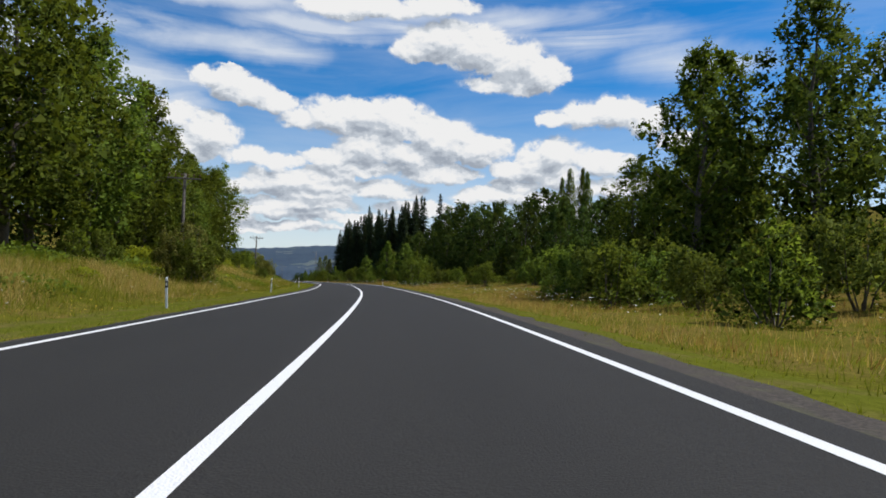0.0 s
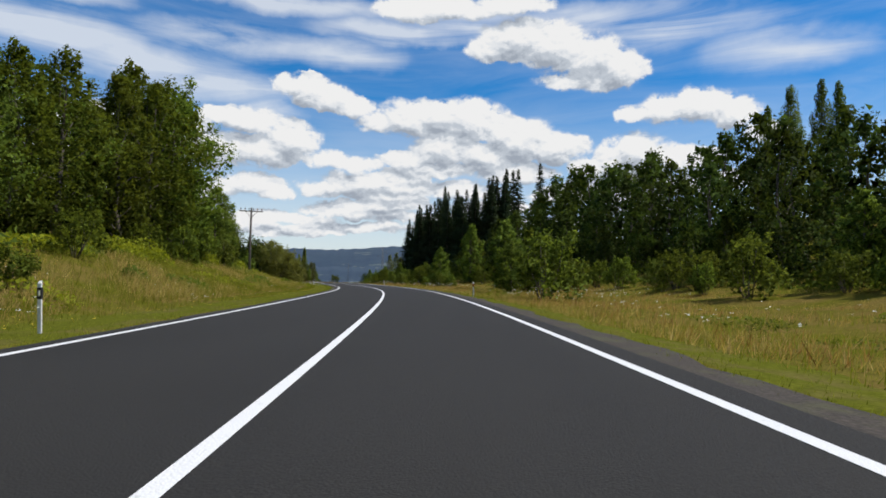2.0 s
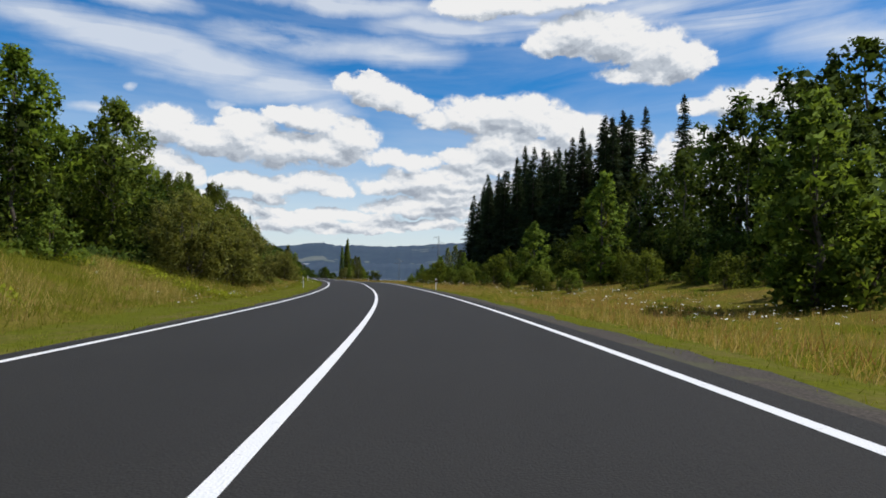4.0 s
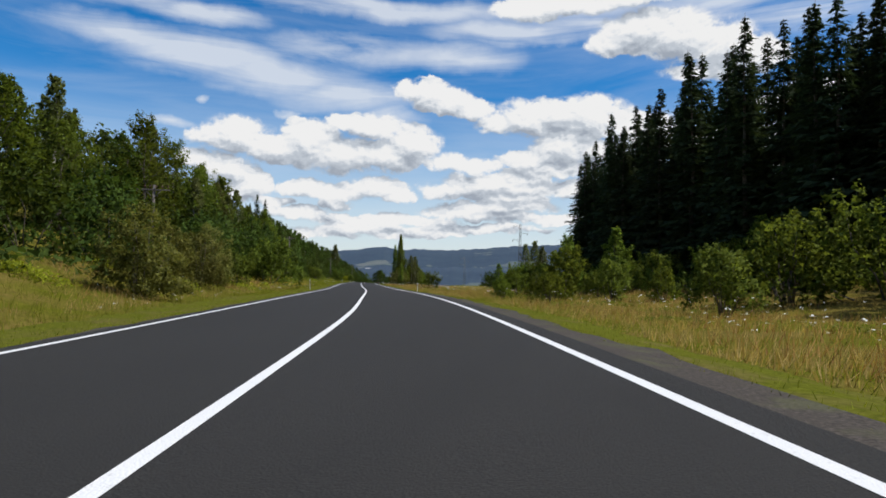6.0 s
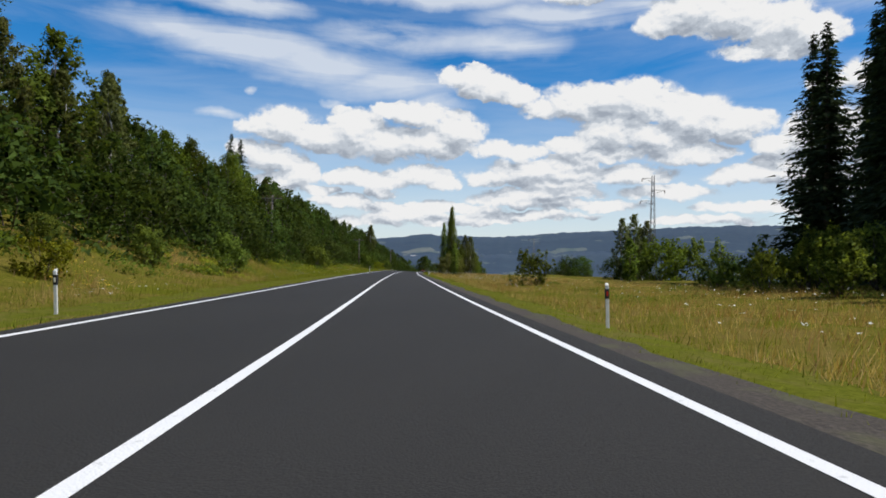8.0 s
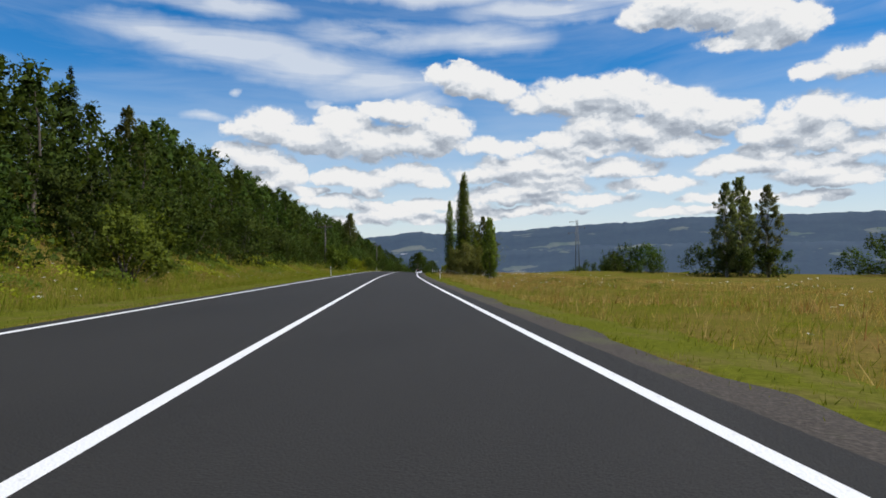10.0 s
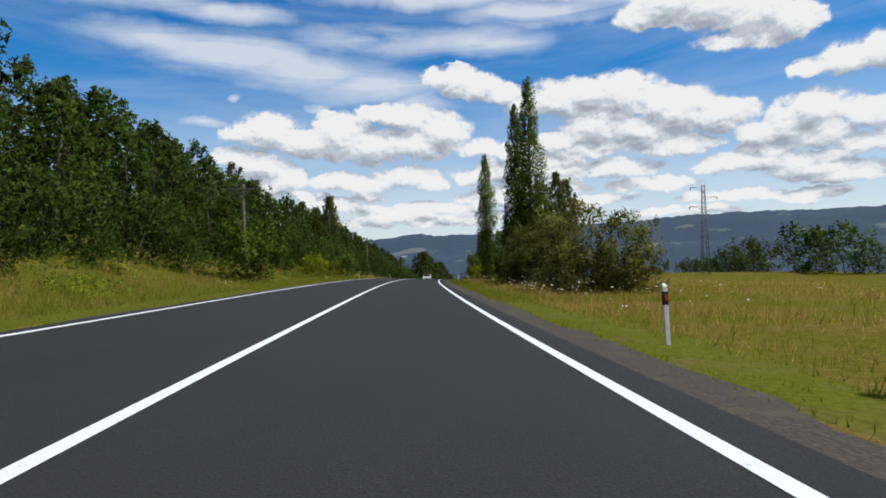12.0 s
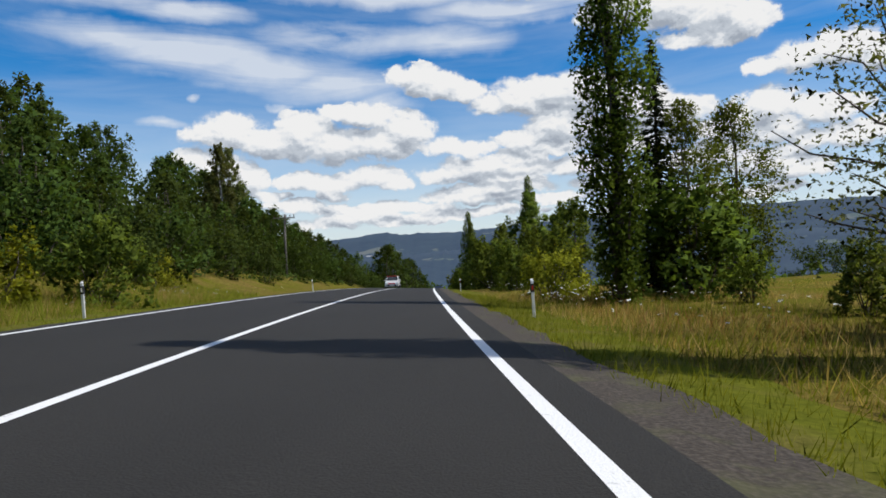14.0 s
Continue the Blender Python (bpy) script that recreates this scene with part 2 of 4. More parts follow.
    deep_blue = n.mix(mist, deep_blue, (CLOUD_WHITE * 0.76, CLOUD_WHITE * 0.84, CLOUD_WHITE * 0.93))
    blue = n.mix(veil, deep_blue, (white * 0.86, white * 0.91, white * 0.98))
    cloud = n.mix(1.0, shade, (white, white, white), "MULTIPLY")
    col = n.mix(cover, blue, cloud)
    bg = n.add("ShaderNodeBackground", {"Color": col, "Strength": SKY_STRENGTH})
    out = n.add("ShaderNodeOutputWorld", {"Surface": bg.outputs[0]})


build_sky()
sun_data = bpy.data.lights.new("sun", "SUN")
sun_data.energy, sun_data.angle, sun_data.color = 3.6, radians(0.53), (1.0, 0.955, 0.88)
a, e = radians(SUN_AZIMUTH), radians(SUN_HEIGHT)
sun = new("sun", sun_data)
sun.matrix_world = look((math.sin(a) * math.cos(e) * 100, math.cos(a) * math.cos(e) * 100, math.sin(e) * 100), (0, 0, 0))

# ---- materials ----
def material(name, build, rough=0.8, **kw):
    """A node material; build(n, bsdf) gives the colour socket, or a pair of colour and bump height."""
    m = bpy.data.materials.new(name)
    m.use_nodes = True
    n = Nodes(m.node_tree)
    bsdf = n.add("ShaderNodeBsdfPrincipled", {"Roughness": rough})
    n.add("ShaderNodeOutputMaterial", {"Surface": bsdf.outputs[0]})
    for k, v in kw.items():
        bsdf.inputs[k.replace("_", " ")].default_value = v
    made = build(n, bsdf)
    col, height = made if isinstance(made, tuple) and not isinstance(made[0], float) else (made, None)
    if isinstance(col, bpy.types.NodeSocket):
        m.node_tree.links.new(col, bsdf.inputs["Base Color"])
    else:
        bsdf.inputs["Base Color"].default_value = (*col, 1)
    if height is not None:
        b = n.add("ShaderNodeBump", {"Height": height, "Strength": 0.5, "Distance": 0.02})
        m.node_tree.links.new(b.outputs[0], bsdf.inputs["Normal"])
    return m


def spot(n, scale, detail=4.0, rough=0.55, stretch=(1, 1, 1), coord="Object"):
    c = n.add("ShaderNodeTexCoord").outputs[coord]
    if stretch != (1, 1, 1):
        c = n.add("ShaderNodeMapping", {"Vector": c, "Scale": stretch}).outputs[0]
    return n.add("ShaderNodeTexNoise", {"Vector": c, "Scale": scale, "Detail": detail, "Roughness": rough}).outputs["Fac"]


def plain(rgb):
    return lambda n, b: rgb


def worn(dark, light, scale, detail=5.0):
    return lambda n, b: (n.ramp(spot(n, scale, detail), [(0.3, dark), (0.7, light)]), spot(n, scale * 6, 3.0))


def asphalt(n, b):
    grain = spot(n, 60.0, 3.0)
    patch = spot(n, 0.35, 4.0)
    col = n.ramp(grain, [(0.30, (0.015, 0.0143, 0.013)), (0.70, (0.037, 0.0350, 0.0315))])
    tracks = spot(n, 1.0, 3.0, 0.5, (0.9, 0.03, 1))
    col = n.mix(n.ramp(tracks, [(0.40, 0.0), (0.70, 0.55)]), col, (0.019, 0.0183, 0.0168))
    col = n.mix(n.ramp(patch, [(0.38, 0.0), (0.66, 0.5)]), col, (0.028, 0.0268, 0.0245))
    return col, grain


def gravel(n, b):
    g = spot(n, 26.0, 3.0)
    col = n.ramp(g, [(0.25, (0.030, 0.025, 0.021)), (0.5, (0.056, 0.047, 0.039)), (0.78, (0.110, 0.094, 0.078))])
    return n.mix(n.ramp(spot(n, 1.4), [(0.52, 0.0), (0.66, 0.5)]), col, (0.09, 0.095, 0.04)), g


def paint(n, b):
    w = spot(n, 9.0, 6.0, 0.7)
    return n.ramp(w, [(0.26, (0.42, 0.42, 0.41)), (0.40, (0.78, 0.78, 0.77))]), spot(n, 60.0, 2.0)


def meadow(n, b):
    fine, mid, big = spot(n, 5.0, 6.0, 0.7), spot(n, 0.45, 5.0), spot(n, 0.035, 4.0)
    green = n.ramp(fine, [(0.3, (0.060, 0.068, 0.008)), (0.7, (0.135, 0.140, 0.016))])
    dry = n.ramp(fine, [(0.3, (0.100, 0.074, 0.021)), (0.7, (0.205, 0.150, 0.050))])
    col = n.mix(n.ramp(n.math("ADD", n.math("MULTIPLY", mid, 0.6), n.math("MULTIPLY", big, 0.4)), [(0.40, 0.0), (0.60, 0.9)]), green, dry)
    stalks = spot(n, 22.0, 4.0, 0.65)
    return n.mix(1.0, col, n.ramp(stalks, [(0.32, (0.62, 0.60, 0.55)), (0.68, (1.30, 1.28, 1.22))]), "MULTIPLY"), stalks


def leaf(dark, light, tone=0.12):
    def build(n, b):
        r = n.add("ShaderNodeNewGeometry").outputs["Random Per Island"]
        o = n.add("ShaderNodeObjectInfo").outputs["Random"]
        col = n.ramp(r, [(0.0, dark), (0.7, light), (1.0, tuple(min(1.0, c * 1.2) for c in light))])
        hsv = n.add("ShaderNodeHueSaturation", {"Color": col, "Hue": n.math("ADD", n.math("MULTIPLY", o, 0.035), 0.482), "Value": n.math("ADD", n.math("MULTIPLY", o, 0.5), 0.75)})
        return hsv.outputs[0]
    return build


def leaf_material(name, dark, light, rough=0.6, through_share=0.28, gloss=0.06):
    """Leaves: gloss and diffuse from the principled shader, and some light let through."""
    m = material(name, leaf(dark, light), rough, Specular_IOR_Level=gloss)
    n = Nodes(m.node_tree, keep=True)
    bsdf = next(x for x in n.tree.nodes if x.bl_idname == "ShaderNodeBsdfPrincipled")
    out = next(x for x in n.tree.nodes if x.bl_idname == "ShaderNodeOutputMaterial")
    col = bsdf.inputs["Base Color"].links[0].from_socket
    warm = n.mix(1.0, col, (1.12, 1.08, 0.62), "MULTIPLY")
    t = n.add("ShaderNodeBsdfTranslucent", {"Color": warm})
    mix = n.add("ShaderNodeMixShader", {0: through_share, 1: bsdf.outputs[0], 2: t.outputs[0]})
    n.tree.links.new(mix.outputs[0], out.inputs["Surface"])
    return m


ASPHALT = material("asphalt", asphalt, 0.88, Specular_IOR_Level=0.25)
GRAVEL = material("shoulder gravel", gravel, 0.95, Specular_IOR_Level=0.2)
PAINT = material("road paint", paint, 0.6)
MEADOW = material("meadow ground", meadow, 1.0, Specular_IOR_Level=0.0)
BARK = material("bark", worn((0.045, 0.036, 0.028), (0.14, 0.115, 0.09), 6.0), 0.95)
BIRCH_BARK = material("birch bark", worn((0.10, 0.09, 0.08), (0.62, 0.60, 0.55), 3.0), 0.85)
LEAF = leaf_material("broad leaves", (0.058, 0.084, 0.012), (0.132, 0.174, 0.027), 0.75, 0.45)
LEAF_DEEP = leaf_material("hillside leaves", (0.032, 0.053, 0.011), (0.070, 0.103, 0.021), 0.75, 0.42)
LEAF_LIGHT = leaf_material("bush leaves", (0.066, 0.096, 0.014), (0.165, 0.215, 0.038), 0.75, 0.52)
LEAF_YELLOW = leaf_material("yellow-green leaves", (0.12, 0.15, 0.010), (0.27, 0.30, 0.026), 0.75, 0.42)
LEAF_RUST = leaf_material("rusty leaves", (0.085, 0.092, 0.020), (0.190, 0.190, 0.052), 0.75, 0.45)
LEAF_GREY = leaf_material("silvery leaves", (0.062, 0.076, 0.024), (0.155, 0.172, 0.066), 0.75, 0.48)
NEEDLE = leaf_material("spruce needles", (0.016, 0.027, 0.014), (0.044, 0.063, 0.028), 0.85, 0.30)
GRASS_GREEN = leaf_material("green grass blades", (0.075, 0.090, 0.010), (0.165, 0.176, 0.022), 0.9, 0.48, 0.0)
GRASS_DRY = leaf_material("dry grass blades", (0.200, 0.150, 0.048), (0.400, 0.310, 0.120), 0.9, 0.48, 0.0)
GRASS_RUST = leaf_material("rusty seed heads", (0.110, 0.058, 0.026), (0.260, 0.145, 0.062), 0.9, 0.4, 0.0)
PETAL_WHITE = material("white petals", plain((0.78, 0.78, 0.72)), 0.7)
PETAL_YELLOW = material("yellow petals", plain((0.75, 0.52, 0.03)), 0.7)
POST_WHITE = material("white plastic", worn((0.60, 0.60, 0.58), (0.80, 0.80, 0.78), 5.0), 0.45)
POST_BLACK = material("black band", plain((0.015, 0.015, 0.016)), 0.5)
RED_GLASS = material("red reflector", plain((0.55, 0.04, 0.02)), 0.25)
AMBER_GLASS = material("white reflector", plain((0.75, 0.72, 0.60)), 0.25)
POLE_WOOD = material("weathered pole wood", worn((0.06, 0.052, 0.045), (0.17, 0.15, 0.13), 7.0), 0.9)
STEEL = material("galvanised steel", worn((0.08, 0.085, 0.09), (0.17, 0.175, 0.18), 4.0), 0.6, Metallic=0.4)
CERAMIC = material("brown ceramic", plain((0.10, 0.05, 0.03)), 0.25)
WIRE = material("wire", plain((0.03, 0.03, 0.03)), 0.6)


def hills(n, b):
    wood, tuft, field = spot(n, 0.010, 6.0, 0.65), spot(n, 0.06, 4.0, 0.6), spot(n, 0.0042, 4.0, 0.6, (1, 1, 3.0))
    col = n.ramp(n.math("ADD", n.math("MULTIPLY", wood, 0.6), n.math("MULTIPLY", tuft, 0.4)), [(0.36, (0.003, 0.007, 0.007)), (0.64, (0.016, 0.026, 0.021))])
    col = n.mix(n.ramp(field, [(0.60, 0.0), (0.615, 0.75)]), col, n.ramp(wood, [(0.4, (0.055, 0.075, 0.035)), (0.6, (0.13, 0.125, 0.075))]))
    # distance haze is put into the material as a faint blue glow
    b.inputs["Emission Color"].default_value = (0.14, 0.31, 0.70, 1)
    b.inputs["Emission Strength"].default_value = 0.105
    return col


HAZE_HILLS = material("distant wooded hills with haze glow", hills, 1.0)


# ---- mesh helpers ----
def mesh_of(name, verts, faces, mats, smooth=False, face_mats=None):
    me = bpy.data.meshes.new(name)
    me.from_pydata([tuple(v) for v in verts], [], [tuple(f) for f in faces])
    for m in mats:
        me.materials.append(m)
    if face_mats is not None:
        me.polygons.foreach_set("material_index", np.asarray(face_mats, np.int32))
    if smooth:
        me.polygons.foreach_set("use_smooth", np.ones(len(me.polygons), bool))
    me.update()
    return me


SUN_WAY = np.array([math.sin(a) * math.cos(e), math.cos(a) * math.cos(e), math.sin(e)])


def loose_mesh(name, pieces, mat, facing=None):
    """A mesh of loose pieces; pieces is an array of n x corners x 3, facing a soft normal for each piece."""
    n, k = pieces.shape[:2]
    if facing is not None:
        turned = np.einsum("ij,j->i", np.cross(pieces[:, 1] - pieces[:, 0], pieces[:, 2] - pieces[:, 0]), SUN_WAY) < 0
        pieces[turned] = pieces[turned][:, ::-1]
    me = bpy.data.meshes.new(name)
    me.vertices.add(n * k)
    me.vertices.foreach_set("co", np.ascontiguousarray(pieces, np.float32).ravel())
    me.loops.add(n * k)
    me.loops.foreach_set("vertex_index", np.arange(n * k, dtype=np.int32))
    me.polygons.add(n)
    me.polygons.foreach_set("loop_start", np.arange(0, n * k, k, dtype=np.int32))
    me.materials.append(mat)
    me.update(calc_edges=True)
    if facing is not None:
        me.polygons.foreach_set("use_smooth", np.ones(n, bool))
        unit = facing / np.linalg.norm(facing, axis=1)[:, None]
        me.normals_split_custom_set_from_vertices(np.repeat(unit, k, 0).tolist())
    return me


def part(name, me, parent, label=""):
    ob = new(name, me)
    ob.parent = parent
    return tagged(ob, label)


def bm_part(name, bm, mat, parent, label="", smooth=False):
    me = bpy.data.meshes.new(name)
    bm.to_mesh(me)
    bm.free()
    me.materials.append(mat)
    if smooth:
        me.polygons.foreach_set("use_smooth", np.ones(len(me.polygons), bool))
    return part(name, me, parent, label)


def box(bm, size, m=Matrix(), bevel=0.0):
    r = bmesh.ops.create_cube(bm, size=1.0, matrix=m @ Matrix.Diagonal((*size, 1)))
    if bevel:
        vs = set(r["verts"])
        bmesh.ops.bevel(bm, geom=[e for e in bm.edges if e.verts[0] in vs and e.verts[1] in vs], offset=bevel, segments=1, affect="EDGES")


def tube(path, radii, sides=8):
    """Vertices and faces of a tapered tube along a path."""
    path = [Vector(p) for p in path]
    vs, fs = [], []
    for i, p in enumerate(path):
        t = (path[min(i + 1, len(path) - 1)] - path[max(i - 1, 0)]).normalized()
        u = t.orthogonal().normalized()
        w = t.cross(u)
        for k in range(sides):
            a = 2 * math.pi * k / sides
            vs.append(p + (u * math.cos(a) + w * math.sin(a)) * radii[i])
    for i in range(len(path) - 1):
        for k in range(sides):
            a, b = i * sides + k, i * sides + (k + 1) % sides
            fs.append((a, b, b + sides, a + sides))
    fs.append(tuple(range(sides))[::-1])
    fs.append(tuple(range((len(path) - 1) * sides, len(path) * sides)))
    return vs, fs


def tubes(name, list_of, mat):
    V, F = [], []
    for path, radii, sides in list_of:
        v, f = tube(path, radii, sides)
        F += [tuple(i + len(V) for i in face) for face in f]
        V += v
    return mesh_of(name, V, F, [mat], True)


# ---- ground, road and shoulders ----
def smooth_step(x, a, b):
    f = np.clip((x - a) / (b - a), 0, 1)
    return f * f * (3 - 2 * f)


def wobble(s, d, scale, seed):
    return (np.sin(s / scale + seed) * np.cos(d / scale * 1.3 + seed * 2.1) + 0.5 * np.sin(s / scale * 2.3 + d / scale * 1.7 + seed * 3.3))


def ground_z(s, d):
    """The ground's height beside the road."""
    s, d = np.asarray(s, float), np.asarray(d, float)
    sc = np.clip(s, -120, 640)
    base = at(sc, ROAD_Z) + np.tan(at(sc, TILT)) * np.clip(d, -4.6, 4.6)
    out = np.abs(d)
    dip = -0.10 - 0.16 * smooth_step(out, 4.4, 6.5)
    rough = 0.10 * wobble(s, d, 3.1, 1.0) * smooth_step(out, 6.0, 9.0) + 0.5 * wobble(s, d, 23.0, 2.0) * smooth_step(out, 14, 40)
    left = np.maximum(-d - 11.0, 0)
    climb = 0.06 + 0.24 * smooth_step(s, 98, 294)
    hill = climb * np.minimum(left, 110) * (1 - smooth_step(s, 570, 891))
    bankl = 1.25 * smooth_step(-d, 5.4, 15.0) + 0.7 * smooth_step(-d, 8.0, 17.0) * smooth_step(s, 40, 75) * (1 - smooth_step(s, 120, 150))
    right = np.maximum(d - 14.0, 0)
    slope_r = 0.10 * (1 - smooth_step(s, 205, 294)) * np.minimum(right, 60) + 0.14 * (1 - smooth_step(s, 169, 223)) * np.clip(d - 20.0, 0, 55) - 0.012 * smooth_step(s, 232, 303) * np.minimum(right, 400)
    lower = -14.0 * smooth_step(s, 499, 802) - 45 * smooth_step(s, 802, 1960)
    return base + dip + rough + hill + bankl + slope_r + lower


def ground_xy(s, d):
    """Ground plan: across the road's line near it, straight on far from it."""
    s, d = np.asarray(s, float), np.asarray(d, float)
    sc = np.clip(s, -120, 640)
    psi = at(sc, PSI)
    over = s - sc
    near = np.clip(d, -70, 70)
    far = d - near
    ga = radians(12.0)
    x = at(sc, ROAD_X) - np.sin(psi) * over + np.cos(psi) * near + math.cos(ga) * far
    y = at(sc, ROAD_Y) + np.cos(psi) * over + np.sin(psi) * near + math.sin(ga) * far
    return x, y


def spot_on(s, d, dz=0.0):
    x, y = ground_xy(s, d)
    return Vector((float(x), float(y), float(ground_z(s, d)) + dz))


def strip(name, s_values, d_values, z_of, mat, label, category="", smooth=True):
    S, D = np.meshgrid(s_values, d_values, indexing="ij")
    X, Y = ground_xy(S, D)
    Z = z_of(S, D)
    n, m = S.shape
    idx = np.arange(n * m).reshape(n, m)
    faces = np.stack([idx[:-1, :-1], idx[:-1, 1:], idx[1:, 1:], idx[1:, :-1]], -1).reshape(-1, 4)
    me = mesh_of(name, np.stack([X, Y, Z], -1).reshape(-1, 3).tolist(), faces.tolist(), [mat], smooth)
    return tagged(new(name, me), label, category, kind="structure")


def road_z(lift):
    return lambda s, d: at(s, ROAD_Z) + np.tan(at(s, TILT)) * d + lift


ALL_S = np.concatenate([[-3000, -1200, -500, -250], np.arange(-120, 641, 3.0), [660, 700, 760, 840, 950, 1100, 1400, 1800, 2400, 3200, 4200]])
HALF = np.array([4.05, 4.6, 5.2, 5.8, 6.5, 7.5, 8.5, 9.5, 10.5, 11.5, 13, 15, 18, 22, 27, 33, 40, 50, 62, 78, 100, 130, 180, 260, 400, 700, 1200, 2200, 3600])
strip("ground", ALL_S, np.concatenate([-HALF[::-1], [-2.0, 0, 2.0], HALF]), lambda s, d: np.where(np.abs(d) < 4.3, at(np.clip(s, -120, 640), ROAD_Z) + np.tan(at(np.clip(s, -120, 640), TILT)) * d - 0.35 - 14 * smooth_step(s, 560, 900) - 45 * smooth_step(s, 900, 2200), ground_z(s, d)), MEADOW, "rough meadow ground with green and dry grass", "ground")
LONG = np.arange(-100, 641, 2.0)
strip("road", LONG, np.array([-3.86, -1.9, 0, 1.9, 3.98]), road_z(0.0), ASPHALT, "smooth dark grey asphalt country road", "road")


def shoulder(name, inner, outer, label):
    S = np.arange(-100, 641, 1.0)
    d0 = np.full_like(S, inner)
    d1 = outer + 0.14 * np.sin(S * 0.9) * np.sin(S * 0.31 + 1) + 0.07 * np.sin(S * 2.3)
    V, F = [], []
    for i, s in enumerate(S):
        for k in range(4):
            d = d0[i] + (d1[i] - d0[i]) * k / 3
            x, y = ground_xy(s, d)
            V.append((float(x), float(y), float(at(s, ROAD_Z) + np.tan(at(s, TILT)) * d - 0.012 - 0.05 * k / 3 + 0.012 * math.sin(s * 3.1 + k * 2))))
        if i:
            b = i * 4
            F += [(b - 4 + k, b - 3 + k, b + 1 + k, b + k) if inner < outer else (b - 3 + k, b - 4 + k, b + k, b + 1 + k) for k in range(3)]
    return tagged(new(name, mesh_of(name, V, F, [GRAVEL], True)), label, "road shoulder", kind="structure")


shoulder("shoulder_right", 3.95, 4.72, "strip of dark loose gravel along the asphalt")
shoulder("shoulder_left", -3.84, -4.22, "narrow strip of gravel along the asphalt")


def turf(n, b):
    fine, mid = spot(n, 9.0, 6.0, 0.7), spot(n, 0.8, 4.0)
    green = n.ramp(fine, [(0.3, (0.058, 0.068, 0.009)), (0.7, (0.135, 0.142, 0.018))])
    worn_spots = n.ramp(fine, [(0.3, (0.085, 0.072, 0.022)), (0.7, (0.170, 0.140, 0.048))])
    return n.mix(n.ramp(mid, [(0.48, 0.0), (0.66, 0.75)]), green, worn_spots), fine


TURF = material("short verge turf", turf, 1.0, Specular_IOR_Level=0.0)


def verge_strip(name, side, outer):
    S = np.arange(-100, 641, 1.0)
    V, F = [], []
    for i, s in enumerate(S):
        edge = outer + 0.45 * math.sin(s * 0.31 + side) * math.sin(s * 0.113) + 0.18 * math.sin(s * 1.9)
        inner = 4.12 if side < 0 else 4.55
        for k in range(5):
            d = side * (inner + 0.1 * math.sin(s * 2.7 + side) + (edge - inner) * k / 4)
            x, y = ground_xy(s, d)
            V.append((float(x), float(y), float(ground_z(s, d)) + (0.03 if 0 < k < 4 else -0.03)))
        if i:
            b = i * 5
            F += [(b - 5 + k, b - 4 + k, b + 1 + k, b + k)[::side] for k in range(4)]
    return tagged(new(name, mesh_of(name, V, F, [TURF], True)), "short green turf beside the road", "verge", kind="structure")


verge_strip("verge_left", -1, 7.3)
verge_strip("verge_right", 1, 6.7)


def line_strip(name, middle, width, label):
    return strip(name, LONG, np.array([middle - width / 2, middle + width / 2]), road_z(0.004), PAINT, label, "road marking")


line_strip("edge_line_left", -LANE, 0.125, "solid white painted line at the road's edge")
centre = line_strip("centre_line", 0.0, 0.125, "solid white painted line between two lanes")
for v in centre.data.vertices:
    v.co.x += 0.13 * math.exp(-((LONG[v.index // 2] - 181.0) / 9.0) ** 2)  # painted a little off the middle there
line_strip("edge_line_right", LANE, 0.14, "solid white painted line at the road's edge")


# ---- distant hills ----
def ridge(name, crest, distance, depth, low, seed, label):
    """A long wooded ridge across the valley; crest(az) is its height in degrees as seen from the road."""
    V, F = [], []
    az = np.arange(-62, 74, 0.25)
    rows = 7
    rng = np.random.default_rng(seed)
    bumps = np.convolve(rng.normal(0, 1, len(az) + 8), np.ones(5) / 5, "valid")[:len(az)]
    for i, a in enumerate(az):
        top = math.tan(radians(crest(a))) * distance + bumps[i] * 3.5 + rng.normal(0, 1.6)
        for k in range(rows):
            f = k / (rows - 1)
            r = distance - depth * (1 - f)
            z = low + (top - low) * (f ** 1.3) + math.sin(a * 0.7 + k) * 5 * f * (1 - f) * 4
            V.append((-math.sin(radians(a)) * r - 60, math.cos(radians(a)) * r + 200, z))
        V.append((-math.sin(radians(a)) * (distance + depth) - 60, math.cos(radians(a)) * (distance + depth) + 200, low))
    n = rows + 1
    for i in range(len(az) - 1):
        F += [(i * n + k, i * n + k + 1, (i + 1) * n + k + 1, (i + 1) * n + k) for k in range(n - 1)]
    return tagged(new(name, mesh_of(name, V, F, [HAZE_HILLS], True)), label, "hills", kind="structure")


ridge("backdrop_far", lambda a: float(np.interp(a, [-67.4, -33.7, -18.0, -10.1, -4.5, 0.0, 6.7, 12.3, 19.1, 22.5, 29.2, 44.9, 83.1], [2.69, 2.92, 3.2, 3.26, 3.31, 2.97, 2.69, 2.25, 2.36, 1.85, 1.35, 1.12, 0.9])), 3300, 1200, -70, 5, "wooded hill ridge beyond the valley with pale fields, haze as blue glow")
ridge("backdrop_near", lambda a: float(np.interp(a, [-67.4, -22.5, -5.6, 5.6, 13.5, 24.7, 44.9, 83.1], [0.67, 1.01, 1.23, 1.01, 0.67, 0.34, 0.22, 0.22])), 2100, 700, -70, 9, "low wooded ridge in the valley, haze as blue glow")

